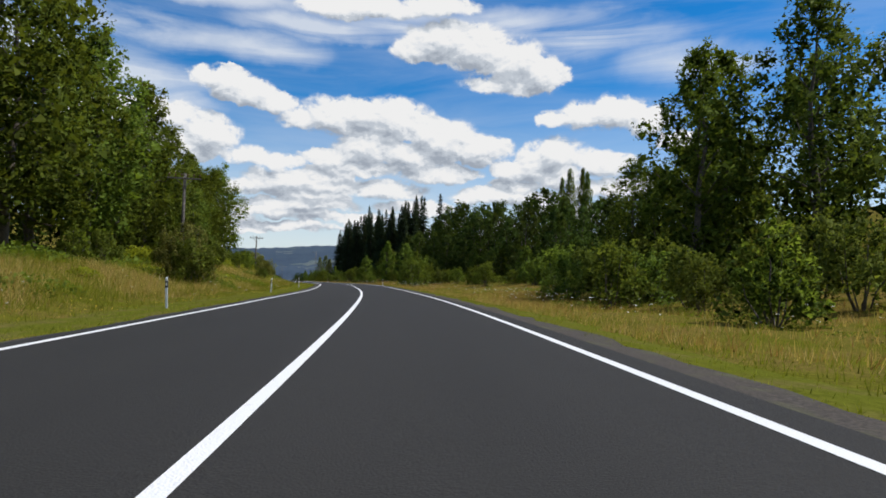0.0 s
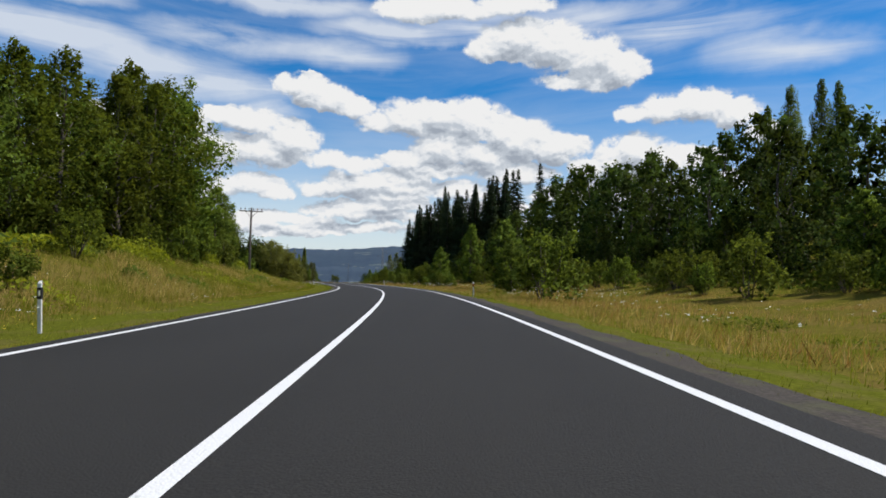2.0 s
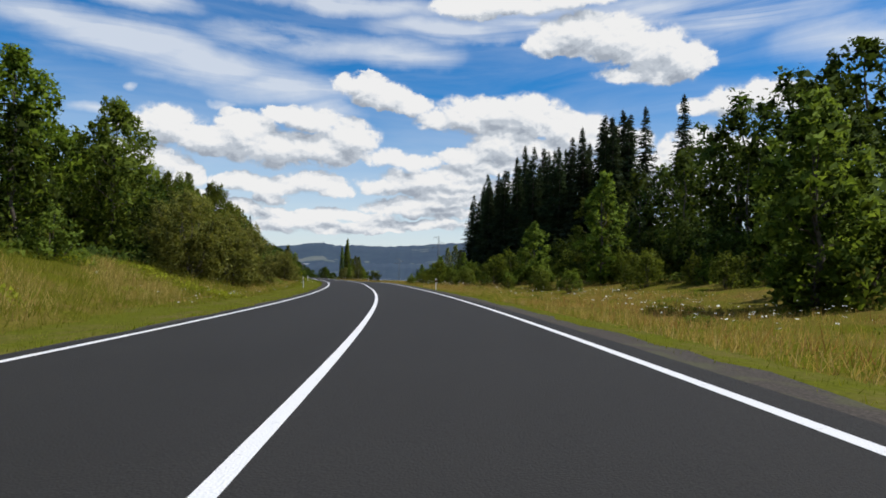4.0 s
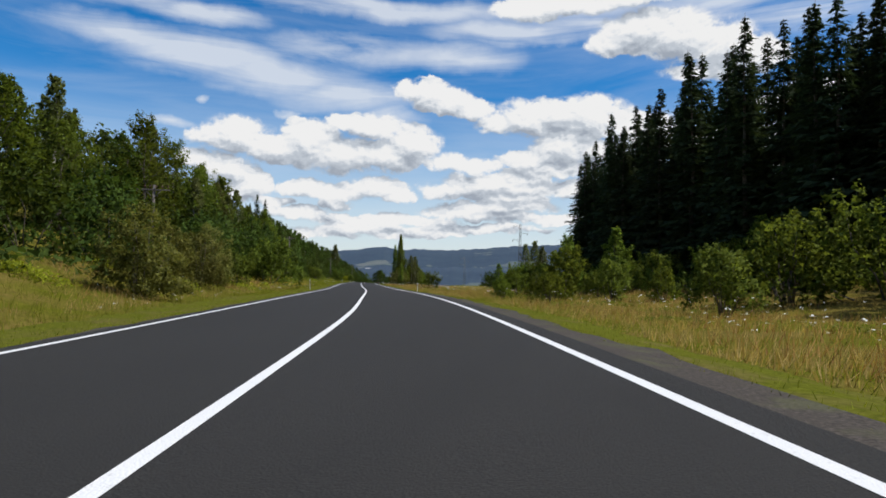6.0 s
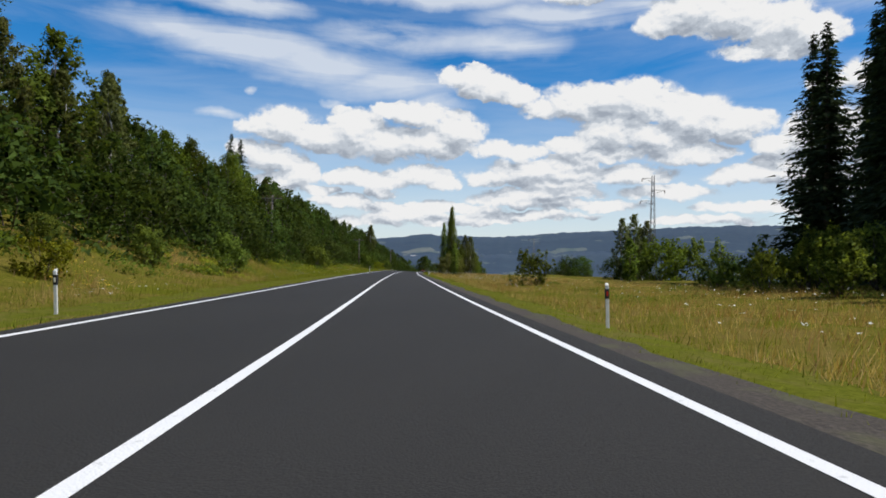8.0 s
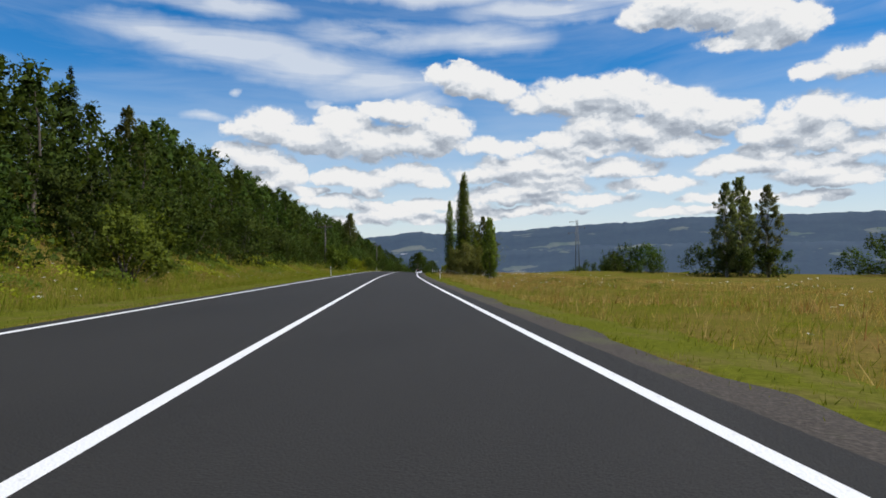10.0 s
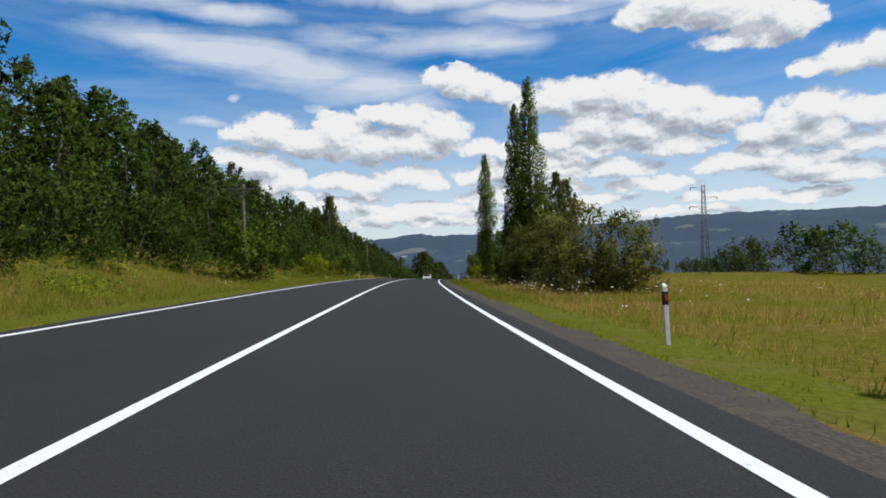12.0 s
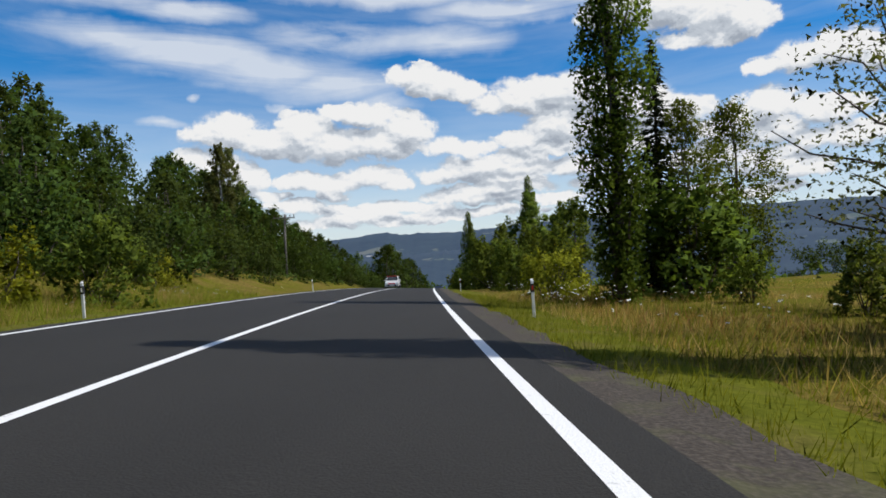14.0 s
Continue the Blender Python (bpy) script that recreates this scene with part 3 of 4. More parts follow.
# ---- plants ----
def leaves(rng, centres, size, droop=0.0):
    """Pointed leaves of about that size at the centres, turned at random."""
    n = len(centres)
    t = rng.normal(0, 1, (n, 3))
    t[:, 2] = t[:, 2] * 0.7 - droop
    t /= np.linalg.norm(t, axis=1)[:, None]
    b = np.cross(t, rng.normal(0, 1, (n, 3)))
    b /= np.linalg.norm(b, axis=1)[:, None]
    k = (size * rng.uniform(0.55, 1.4, n))[:, None]
    return np.stack([centres - t * k * 0.5 - b * k * 0.42, centres - t * k * 0.4 + b * k * 0.45, centres + t * k * 0.75], 1)


def shell(rng, n):
    v = rng.normal(0, 1, (n, 3))
    v /= np.linalg.norm(v, axis=1)[:, None]
    return v * rng.uniform(0.5, 1.05, n)[:, None] ** 0.6


def crown_mesh(name, rng, clumps, per, size, mat, droop=0.0, heart=0.25, heart_size=1.8):
    """Clumps are rows of centre x, y, z and half width, half height; the share heart of the leaves is larger and deep inside."""
    pts, face, wide = [], [], []
    middle = np.mean([c[:3] for c in clumps], 0)
    reach = max(c[3] + math.hypot(c[0], c[1]) for c in clumps)
    usual = float(np.median([c[3] for c in clumps]))
    for c in clumps:
        n = max(5, int(per * rng.uniform(0.75, 1.25) * min(1.2, 0.15 + 0.85 * c[3] / usual)))
        core = int(n * heart)
        ball = shell(rng, n)
        ball[:core] *= 0.62
        wide.append(np.where(np.arange(n) < core, size * heart_size, size))
        p = np.array(c[:3]) + ball * np.array([c[3], c[3], c[4]])
        pts.append(p)
        out = (p - middle) / reach * np.array([1, 1, 0.5])
        face.append(ball * 0.75 + out * 0.5 + np.array([0, 0, 0.25]) + rng.normal(0, 0.22, (n, 3)))
    return loose_mesh(name, leaves(rng, np.concatenate(pts), np.concatenate(wide), droop), mat, np.concatenate(face))


def shoots(rng, clumps, many, thin, tall):
    """Slim upright clumps that stick out of the others, for a ragged outline."""
    out = []
    for c in [clumps[i] for i in rng.integers(0, len(clumps), many)]:
        a = rng.uniform(0, 6.28)
        k = c[3] * thin * rng.uniform(0.6, 1.3)
        out.append((c[0] + c[3] * 0.8 * math.cos(a), c[1] + c[3] * 0.8 * math.sin(a), c[2] + c[4] * rng.uniform(0.6, 1.1), k, k * tall))
    return out


def bent(rng, a, b, k=4, sag=0.0, jitter=0.05):
    a, b = np.array(a, float), np.array(b, float)
    out = [a + (b - a) * i / k + (rng.normal(0, jitter, 3) * np.linalg.norm(b - a) * (0 < i < k)) - np.array([0, 0, sag * (i / k) ** 2]) for i in range(k + 1)]
    return [tuple(p) for p in out]


def broad_tree(name, label, seed, height, width, foot, clumps, per, size, mat, bark=BARK, droop=0.0, lean=0.0, category="tree", open_crown=False, limbs=12, heart=0.25):
    """A broad-leaved tree: tapered trunk, limbs and a crown of leaf clumps with gaps."""
    rng = np.random.default_rng(seed)
    top = tagged(new(name), label, category)
    cl = []
    for i in range(clumps):
        f = (i + rng.uniform(0, 1)) / clumps
        z = foot + (1 - foot) * f
        r = width / 2 * max(0.12, math.sin(math.pi * min(1, 0.16 + 0.84 * f) ** 1.15)) * rng.uniform(0.35, 1.05)
        a = i * 2.39996 + rng.uniform(-0.5, 0.5)
        k = width * rng.uniform(0.13, 0.20) * (1.1 - 0.45 * f)
        cl.append((r * math.cos(a) + lean * z, r * math.sin(a), z * height - k * 0.5, k, k * rng.uniform(0.65, 0.95)))
    r0 = 0.014 * height + 0.02
    parts = [(bent(rng, (0, 0, -0.3), (lean * 0.9, 0, height * 0.9), 6, jitter=0.014), [r0 * 1.25, r0, r0 * 0.85, r0 * 0.65, r0 * 0.45, r0 * 0.28, 0.02], 8)]
    for c in cl[::max(1, clumps // limbs)]:
        z0 = max(0.12 * height, c[2] * 0.72)
        parts.append((bent(rng, (lean * z0 / height, 0, z0), c[:3], 3), [r0 * 0.42 * (1.1 - z0 / height), r0 * 0.3 * (1.1 - z0 / height), r0 * 0.18, 0.012], 5))
    stem = part("trunk", tubes("trunk", parts[:1] if open_crown else parts, bark), top)
    if open_crown:
        for p in parts[1:]:
            part("limb", tubes("limb", [p], BARK), stem)
    cl += shoots(rng, cl, clumps // 2, 0.42, 1.7)
    part("crown", crown_mesh("crown", rng, cl, int(per * 0.82), size, mat, droop, heart, 2.1), top)
    return top


def poplar(name, label, seed, height, width, clumps, per, size, mat):
    """A slender column of steep branches, ragged at the tip."""
    rng = np.random.default_rng(seed)
    top = tagged(new(name), label, "tree")
    cl = []
    for i in range(clumps):
        f = (i + rng.uniform(0, 1)) / clumps
        r = width / 2 * min(1.0, 0.45 + 2.2 * f) * (1 - 0.85 * max(0.0, (f - 0.62) / 0.38) ** 1.6) * rng.uniform(0.25, 0.85)
        a = i * 2.39996
        k = width * rng.uniform(0.15, 0.24) * (1.05 - 0.7 * f ** 4)
        cl.append((r * math.cos(a), r * math.sin(a), height * (0.06 + 0.93 * f) - k, k, k * rng.uniform(1.6, 2.6)))
    r0 = 0.013 * height
    parts = [(bent(rng, (0, 0, -0.3), (0, 0, height * 0.97), 6, jitter=0.006), [r0 * 1.3, r0, r0 * 0.8, r0 * 0.6, r0 * 0.4, r0 * 0.2, 0.012], 8)]
    for c in cl[::max(1, clumps // 14)]:
        z0 = max(0.05 * height, c[2] - 0.18 * height)
        parts.append((bent(rng, (0, 0, z0), (c[0], c[1], c[2] + c[4] * 0.6), 3), [r0 * 0.35, r0 * 0.25, r0 * 0.15, 0.01], 5))
    stem = part("trunk", tubes("trunk", parts[:1], BARK), top)
    for p in parts[1:]:
        part("limb", tubes("limb", [p], BARK), stem)
    part("crown", crown_mesh("crown", rng, cl, per, size, mat, -0.6, heart=0.1), top)
    return top


def spruce(name, label, seed, height, width, tiers):
    """A spruce: whorls of drooping fronds, each a ragged fan of needle sprays."""
    rng = np.random.default_rng(seed)
    top = tagged(new(name), label, "tree")
    Q, face = [], []
    for i in range(tiers):
        f = min(max((i + rng.uniform(-0.3, 0.3)) / tiers, 0), 1)
        z = height * (0.04 + 0.955 * f)
        reach = width / 2 * min(1.0, 1.12 * (1 - f)) ** 0.82 * rng.uniform(0.75, 1.15) + 0.12
        for b in range(11 if f < 0.85 else 9):
            a = rng.uniform(0, 2 * math.pi)
            l = reach * rng.uniform(0.55, 1.15)
            out, side = np.array([math.cos(a), math.sin(a), 0]), np.array([-math.sin(a), math.cos(a), 0])
            zz = z + rng.uniform(-0.3, 0.3)
            for k in range(10):
                q = (k + rng.uniform(0.2, 1.0)) / 10
                drop = -0.34 * l * q + 0.16 * l * q ** 3
                w = (0.17 + 0.13 * l) * rng.uniform(0.6, 1.3)
                p = out * l * q + side * rng.normal(0, 0.13 * l) + np.array([0, 0, zz + drop])
                tip = out * w * rng.uniform(0.5, 1.6) + side * w * rng.normal(0, 0.8) + np.array([0, 0, -w * rng.uniform(0.1, 0.9)])
                wide = (side * rng.uniform(0.5, 1.0) + out * rng.normal(0, 0.4)) * w * 0.55
                Q.append([p - wide, p + wide + np.array([0, 0, rng.normal(0, 0.1)]), p + tip])
                face.append(out * 0.9 + np.array([0, 0, 0.45]) + rng.normal(0, 0.3, 3))
    r0 = 0.011 * height
    part("trunk", tubes("trunk", [(bent(rng, (0, 0, -0.3), (0, 0, height), 6, jitter=0.004), [r0 * 1.2, r0, r0 * 0.85, r0 * 0.65, r0 * 0.45, r0 * 0.25, 0.015], 8)], BARK), top)
    part("crown", loose_mesh("crown", np.array(Q), NEEDLE, np.array(face)), top)
    return top


def bush(name, label, seed, height, width, clumps, per, size, mat, category="bush", stems=9):
    """A bush of several stems, leafy to the ground."""
    rng = np.random.default_rng(seed)
    top = tagged(new(name), label, category)
    cl = []
    for i in range(clumps):
        f = rng.uniform(0.05, 1.0)
        a = i * 2.39996 + rng.uniform(-0.4, 0.4)
        r = width / 2 * math.sqrt(max(0.05, 1 - (f - 0.35) ** 2 / 0.46)) * rng.uniform(0.3, 1.0)
        k = width * rng.uniform(0.10, 0.19)
        cl.append((r * math.cos(a), r * math.sin(a), f * height - k * 0.6, k, k * rng.uniform(0.7, 1.15)))
    parts = []
    for c in cl[::max(1, clumps // stems)]:
        parts.append((bent(rng, (c[0] * 0.15, c[1] * 0.15, -0.15), c[:3], 3), [0.035, 0.028, 0.02, 0.008], 5))
    part("stem", tubes("stem", parts, BARK), top)
    cl += shoots(rng, cl, int(clumps * 0.8), 0.36, 2.4)
    part("crown", crown_mesh("crown", rng, cl, int(per * 0.72), size, mat, 0.0, 0.2, 1.6), top)
    return top


class Kind:
    """Plants of one kind: the first is built, the others are copies of it."""

    def __init__(self, make, group=""):
        self.make, self.first, self.group = make, None, group

    def place(self, s, d, size=1.0, turn=0.0, tall=1.0):
        p = spot_on(s, d)
        m = Matrix.Translation(p) @ Matrix.Rotation(turn, 4, "Z")
        if self.first is None:
            self.first, self.size = self.make(), (size, size, size * tall)
            tagged(self.first, group=self.group)
            self.first.matrix_basis = m @ Matrix.Diagonal((*self.size, 1))
            return self.first
        return copy_thing(self.first, m @ Matrix.Diagonal((size / self.size[0], size / self.size[1], size * tall / self.size[2], 1)))


rng = np.random.default_rng(11)
WOOD = [Kind(lambda k=k: broad_tree("broadleaf_tree", "tall dark green broad-leaved tree at the wood's edge", 20 + k, 17.0, (9.5, 8.0, 10.5)[k], (0.16, 0.1, 0.2)[k], 84, 94, 0.185, LEAF), "trees of the roadside wood") for k in range(3)]
SLOPE_WOOD = [Kind(lambda k=k: broad_tree("hillside_tree", "dense green broad-leaved tree on the wooded slope", 40 + k, 12.5, (8.6, 7.6, 9.2)[k], 0.03, 48, 44, 0.255, LEAF_DEEP, limbs=4), "trees of the wooded slope") for k in range(3)]
SPRUCES = [Kind(lambda k=k: spruce("spruce", "tall dark spruce in a dense plantation", 60 + k, 27.0, (9.0, 8.0, 9.8)[k], 54), "spruces of the plantation") for k in range(3)]
BIRCHES = [Kind(lambda k=k: broad_tree("birch", "slender birch with pale bark and hanging twigs", 80 + k, 17.0, 5.2, 0.08, 90, 115, 0.15, LEAF_GREY, BIRCH_BARK, 0.8, open_crown=True), "birches at the wood's edge") for k in range(2)]
BUSHES = [Kind(lambda k=k: bush("bush", "leafy green bush in the meadow", 100 + k, 2.6, (3.0, 3.6, 2.6)[k], 30, 84, 0.105, LEAF_LIGHT), "roadside bushes") for k in range(3)]
YELLOW = [Kind(lambda: bush("yellow_bush", "yellow-green broom bush beside the road", 120, 2.2, 3.4, 28, 90, 0.10, LEAF_YELLOW), "yellow-green bushes")]
RUSTY = [Kind(lambda: bush("rusty_bush", "rusty olive leaved shrub at the meadow's edge", 130, 4.2, 4.2, 50, 190, 0.085, LEAF_RUST), "rusty shrubs")]
SMALL = [Kind(lambda k=k: broad_tree("young_tree", "light green young tree at the wood's edge", 140 + k, 8.0, (4.6, 4.0)[k], 0.08, 50, 80, 0.155, LEAF_LIGHT), "young trees") for k in range(2)]
THICKET = [Kind(lambda k=k: bush("thicket_shrub", "dense dark green shrub at the foot of the wood", 170 + k, 4.4, (5.0, 5.6)[k], 26, 46, 0.185, LEAF_DEEP, stems=4), "shrubs at the foot of the wood") for k in range(2)]
SUNNY = [Kind(lambda: broad_tree("sunlit_tree", "full light green broad-leaved tree in the sun", 180, 15.0, 9.0, 0.08, 80, 110, 0.21, LEAF_LIGHT), "light green trees")]
DARKBUSH = [Kind(lambda: bush("dark_bush", "dark green rounded bush in the grass", 150, 4.0, 4.6, 38, 75, 0.165, LEAF), "dark bushes")]


def plant(kinds, s, d, size=1.0, tall=1.0):
    return kinds[int(rng.integers(len(kinds)))].place(s, d, size, float(rng.uniform(0, 6.28)), tall)


def belt(kinds, s0, s1, step, d0, d1, low, high, tall=1.0):
    """A loose row of plants from s0 to s1, between d0 and d1."""
    s = s0
    while s < s1:
        plant(kinds, s + rng.uniform(-0.35, 0.35) * step, rng.uniform(d0, d1), rng.uniform(low, high), tall * rng.uniform(0.92, 1.1))
        s += step


# wood beside the meadow, left of the road
belt(WOOD, 16, 61, 5.8, -22, -18.0, 0.95, 1.2)
belt(WOOD, 65, 118, 5.8, -25, -21.5, 0.62, 0.80)
for s, d, size in ((70.4, -21.5, 1.05), (74.8, -23, 1.0), (80.2, -21.5, 0.9), (86.5, -19.5, 0.55), (92.0, -20.5, 0.66), (98.0, -20.5, 0.74), (109.0, -21.0, 0.85), (117.0, -20.5, 0.95), (124.0, -20.5, 1.05), (130.0, -21.0, 1.08)):
    plant(WOOD, s, d, size)
belt(WOOD, 123, 143, 5.3, -26, -22, 1.08, 1.22)
belt(SLOPE_WOOD, 18, 147, 8.0, -33, -27, 1.1, 1.4)
plant(SUNNY, 169.0, -22.0, 0.9)
plant(SUNNY, 163.0, -27.5, 1.0)
belt(WOOD, 175, 189, 5.8, -27.5, -24, 0.52, 0.68)
belt(WOOD, 191, 216, 4.9, -26, -22.5, 0.48, 0.60)
belt(WOOD, 219, 245, 5.8, -27, -21.5, 0.55, 0.72)
belt(BUSHES, 18, 147, 6.2, -17, -13.5, 0.7, 1.1)
for s, d, size in ((247.0, -20.5, 0.56), (256.5, -20.0, 0.60), (262.0, -19.5, 0.55), (268.0, -19.5, 0.64), (219.1, -25, 0.72), (242.3, -24.5, 0.8), (269.9, -24, 0.6), (274.4, -22.5, 0.62), (278.8, -24, 0.7), (342.1, -24.5, 0.66), (348.3, -26, 0.6), (470.3, -22, 0.8), (476.6, -23, 0.85)):
    plant(BIRCHES, s, d, size)
belt(WOOD, 246, 267, 5.3, -24, -20.5, 0.55, 0.75)
for s, d, size in ((283.3, -21, 0.55), (301.1, -20, 0.62), (307.3, -21, 0.66), (294.0, -22, 0.6)):
    plant(WOOD, s, d, size)
for s, d, size in ((312.7, -21.5, 0.52), (317.1, -24, 0.56), (342.1, -30, 0.5)):
    plant(SPRUCES, s, d, size)
# wooded slope farther on, thick down to the meadow
belt(SLOPE_WOOD, 246, 343, 4.6, -21, -17.0, 0.48, 0.66)
belt(SLOPE_WOOD, 343, 403, 4.1, -21, -17.5, 0.60, 0.72)
belt(SLOPE_WOOD, 403, 561, 4.6, -21, -17.0, 0.50, 0.66)
belt(SLOPE_WOOD, 160, 343, 5.3, -31, -26, 0.72, 0.90)
belt(SLOPE_WOOD, 343, 358, 4.5, -31, -26, 0.78, 0.88)
belt(SLOPE_WOOD, 358, 410, 4.5, -31, -26, 0.92, 1.02)
belt(SLOPE_WOOD, 410, 561, 5.0, -31, -26, 0.74, 0.92)
belt(SLOPE_WOOD, 196, 561, 8.5, -42, -37, 0.98, 1.12)
belt(THICKET, 157, 267, 4.5, -16.8, -13.6, 0.75, 1.25)
belt(THICKET, 267, 561, 3.7, -15.8, -12.6, 0.7, 1.1)
belt(BUSHES, 200, 267, 9.8, -13.5, -11.5, 0.5, 0.9)
belt(THICKET, 267, 534, 8.0, -12.6, -11.2, 0.35, 0.6)
# single bushes left
for s, d, k, size in ((189.5, 17.5, BUSHES, 1.35), (186.5, 19.5, BUSHES, 1.5), (206.5, 13.0, BUSHES, 1.25), (209.0, 14.0, SMALL, 0.55), (94.0, 10.0, BUSHES, 1.55), (132.5, 16.5, SMALL, 1.05), (134.0, 19.0, DARKBUSH, 1.5), (38.5, -9.4, DARKBUSH, 0.62), (41.0, -10.6, RUSTY, 0.85), (72.5, -9.6, DARKBUSH, 0.32), (150.5, -11.2, RUSTY, 1.15), (153.5, -12.4, RUSTY, 1.3), (155.0, -9.8, RUSTY, 1.05), (158.1, -10.2, RUSTY, 1.05), (161.7, -9.3, RUSTY, 0.95), (164.8, -11.2, RUSTY, 1.2), (160.8, -12.8, RUSTY, 1.35), (169.3, -12.5, RUSTY, 1.1), (190.6, -8.5, RUSTY, 0.85), (196.9, -9.5, RUSTY, 0.75), (232.5, -9.6, DARKBUSH, 1.15), (237.0, -11.2, DARKBUSH, 1.0), (203.1, -9.5, RUSTY, 0.75), (208.5, -10.5, RUSTY, 0.9), (213.8, -9.6, DARKBUSH, 0.7), (242.3, -10, YELLOW, 0.6), (262.8, -9.5, BUSHES, 0.9), (375.9, -8.6, DARKBUSH, 0.95), (304.7, -9.5, BUSHES, 1.1), (309.1, -10.5, DARKBUSH, 0.8), (398.2, -8.6, YELLOW, 1.0), (401.8, -9.8, YELLOW, 1.05), (410.7, -9.5, YELLOW, 0.95), (414.2, -8.2, DARKBUSH, 0.75), (425.8, -11, YELLOW, 0.9)):
    plant(k, s, d, size)
# right of the road: tall trees, then the wood behind the meadow
for s, d, size in ((40.0, 21.5, 0.95), (44.5, 26.0, 0.98), (39.0, 29.0, 1.1)):
    plant(WOOD, s, d, size)
belt(WOOD, 45, 64, 5.3, 26, 31, 0.60, 0.74)
belt(SLOPE_WOOD, 41, 71, 7.1, 34, 42, 1.1, 1.35)
belt(SLOPE_WOOD, 66, 115, 4.2, 37, 43, 0.72, 0.9)
belt(SLOPE_WOOD, 115, 150, 4.2, 37, 43, 0.95, 1.15)
belt(SLOPE_WOOD, 150, 190, 4.5, 37, 43, 1.15, 1.35)
belt(THICKET, 60, 192, 3.4, 25.5, 28.5, 0.7, 1.15)
belt(SLOPE_WOOD, 69, 120, 4.5, 29, 34, 0.60, 0.80)
belt(SLOPE_WOOD, 120, 182, 4.5, 29, 34, 0.70, 0.95)
belt(BUSHES, 20, 45, 2.8, 12.5, 15.5, 0.75, 1.25)
belt(BUSHES, 24, 58, 3.6, 17.0, 20.0, 1.1, 1.6)
belt(BUSHES, 69, 223, 3.7, 18, 24, 0.6, 1.15)
belt(BUSHES, 160, 214, 5.3, 12.5, 17, 0.5, 0.95)
for s, d, k in ((165.7, 21, 1.25), (171.9, 23, 1.15), (182.6, 20, 0.9), (205.0, 26, 0.6), (85.5, 24, 0.6), (99.8, 25, 0.55), (210.2, 18, 0.6)):
    plant(SMALL, s, d, k)
# spruce plantation, with bushes along its foot
belt(BUSHES, 184, 266, 3.0, 21, 27, 0.75, 1.25)
belt(SPRUCES, 193, 263, 2.5, 31, 35, 0.70, 0.86)
belt(SPRUCES, 198, 276, 2.7, 37, 42, 0.80, 0.97)
belt(SPRUCES, 198, 285, 6.0, 45, 54, 0.86, 1.0)
for s, d, size in ((280.0, 41.0, 0.92), (284.5, 42.5, 0.95), (286.5, 45.5, 0.98), (279.0, 45.0, 0.95)):
    plant(SPRUCES, s, d, size)
for s, d, k, size in ((114.9, 12.5, SMALL, 0.60), (117.6, 15.0, SMALL, 0.78), (120.3, 17.0, BUSHES, 1.5), (196.9, 9.4, BUSHES, 0.55), (204.0, 11.5, BUSHES, 0.6), (207.6, 9.2, BUSHES, 0.45), (212.9, 10.2, BUSHES, 0.6), (217.4, 12.5, BUSHES, 0.7), (245.9, 19, BUSHES, 0.9), (253.0, 20, BUSHES, 0.8), (270.8, 11.5, DARKBUSH, 0.68), (300.2, 33, DARKBUSH, 1.3), (296.6, 28, SMALL, 0.62), (304.7, 38, DARKBUSH, 1.4), (366.1, 10.0, RUSTY, 1.1), (365.0, 12.0, RUSTY, 0.95), (380.5, 10.4, RUSTY, 1.0), (418.7, 8.4, YELLOW, 1.0), (424.0, 9.5, YELLOW, 1.1), (413.3, 12, DARKBUSH, 1.0), (378.6, 8.9, RUSTY, 0.55)):
    plant(k, s, d, size)
for s, d, size in ((381.3, 53, 0.9), (385.7, 57, 0.98), (377.7, 58, 0.85), (390.2, 60, 0.8)):
    plant(BIRCHES, s, d, size)
for s, d, size in ((381.3, 55, 1.2), (385.7, 52, 1.1), (390.2, 57, 1.3), (375.9, 57, 1.1)):
    plant(THICKET, s, d, size)
VERGE_TREES = [Kind(lambda k=k: broad_tree("verge_tree", "leafy dark green tree close to the road", 200 + k, 9.5, (5.4, 4.8)[k], 0.10, 90, 110, 0.105, LEAF, open_crown=True, heart=0.08), "trees close to the road") for k in range(2)]
POPLARS = [Kind(lambda k=k: poplar("lombardy_poplar", "tall slender dark green poplar beside the road", 160 + k, 15.0, (2.9, 2.4)[k], 90, 200, 0.105, LEAF), "poplars beside the road") for k in range(2)]
POPLARS[0].place(389.0, 11.3, 1.0, 0.0, 1.16)
POPLARS[1].place(411.6, 9.0)
POPLARS[1].place(398.0, 11.2, 1.0, 1.0, 1.17)
Kind(lambda: poplar("young_poplar", "small light green columnar poplar in the meadow", 190, 6.0, 1.6, 60, 150, 0.075, LEAF_LIGHT)).place(338.6, 10.2)
for s, d, size in ((117.5, 49, 1.06), (121.0, 50, 1.14), (124.5, 49, 1.18), (129.5, 50, 1.1), (532.7, 9.5, 1.05), (536.3, 9.0, 1.25), (539.8, 9.5, 0.95), (470.3, 15, 0.9)):
    POPLARS[int(s) % 2].place(s, d, size, s)
plant(SPRUCES, 415.1, 11.6, 0.36)
belt(SMALL, 381, 397, 6.0, 9.8, 12.0, 0.5, 0.75)
for s, d, size in ((397.3, 15.0, 0.62), (400.5, 16.5, 0.6)):
    plant(BIRCHES, s, d, size)
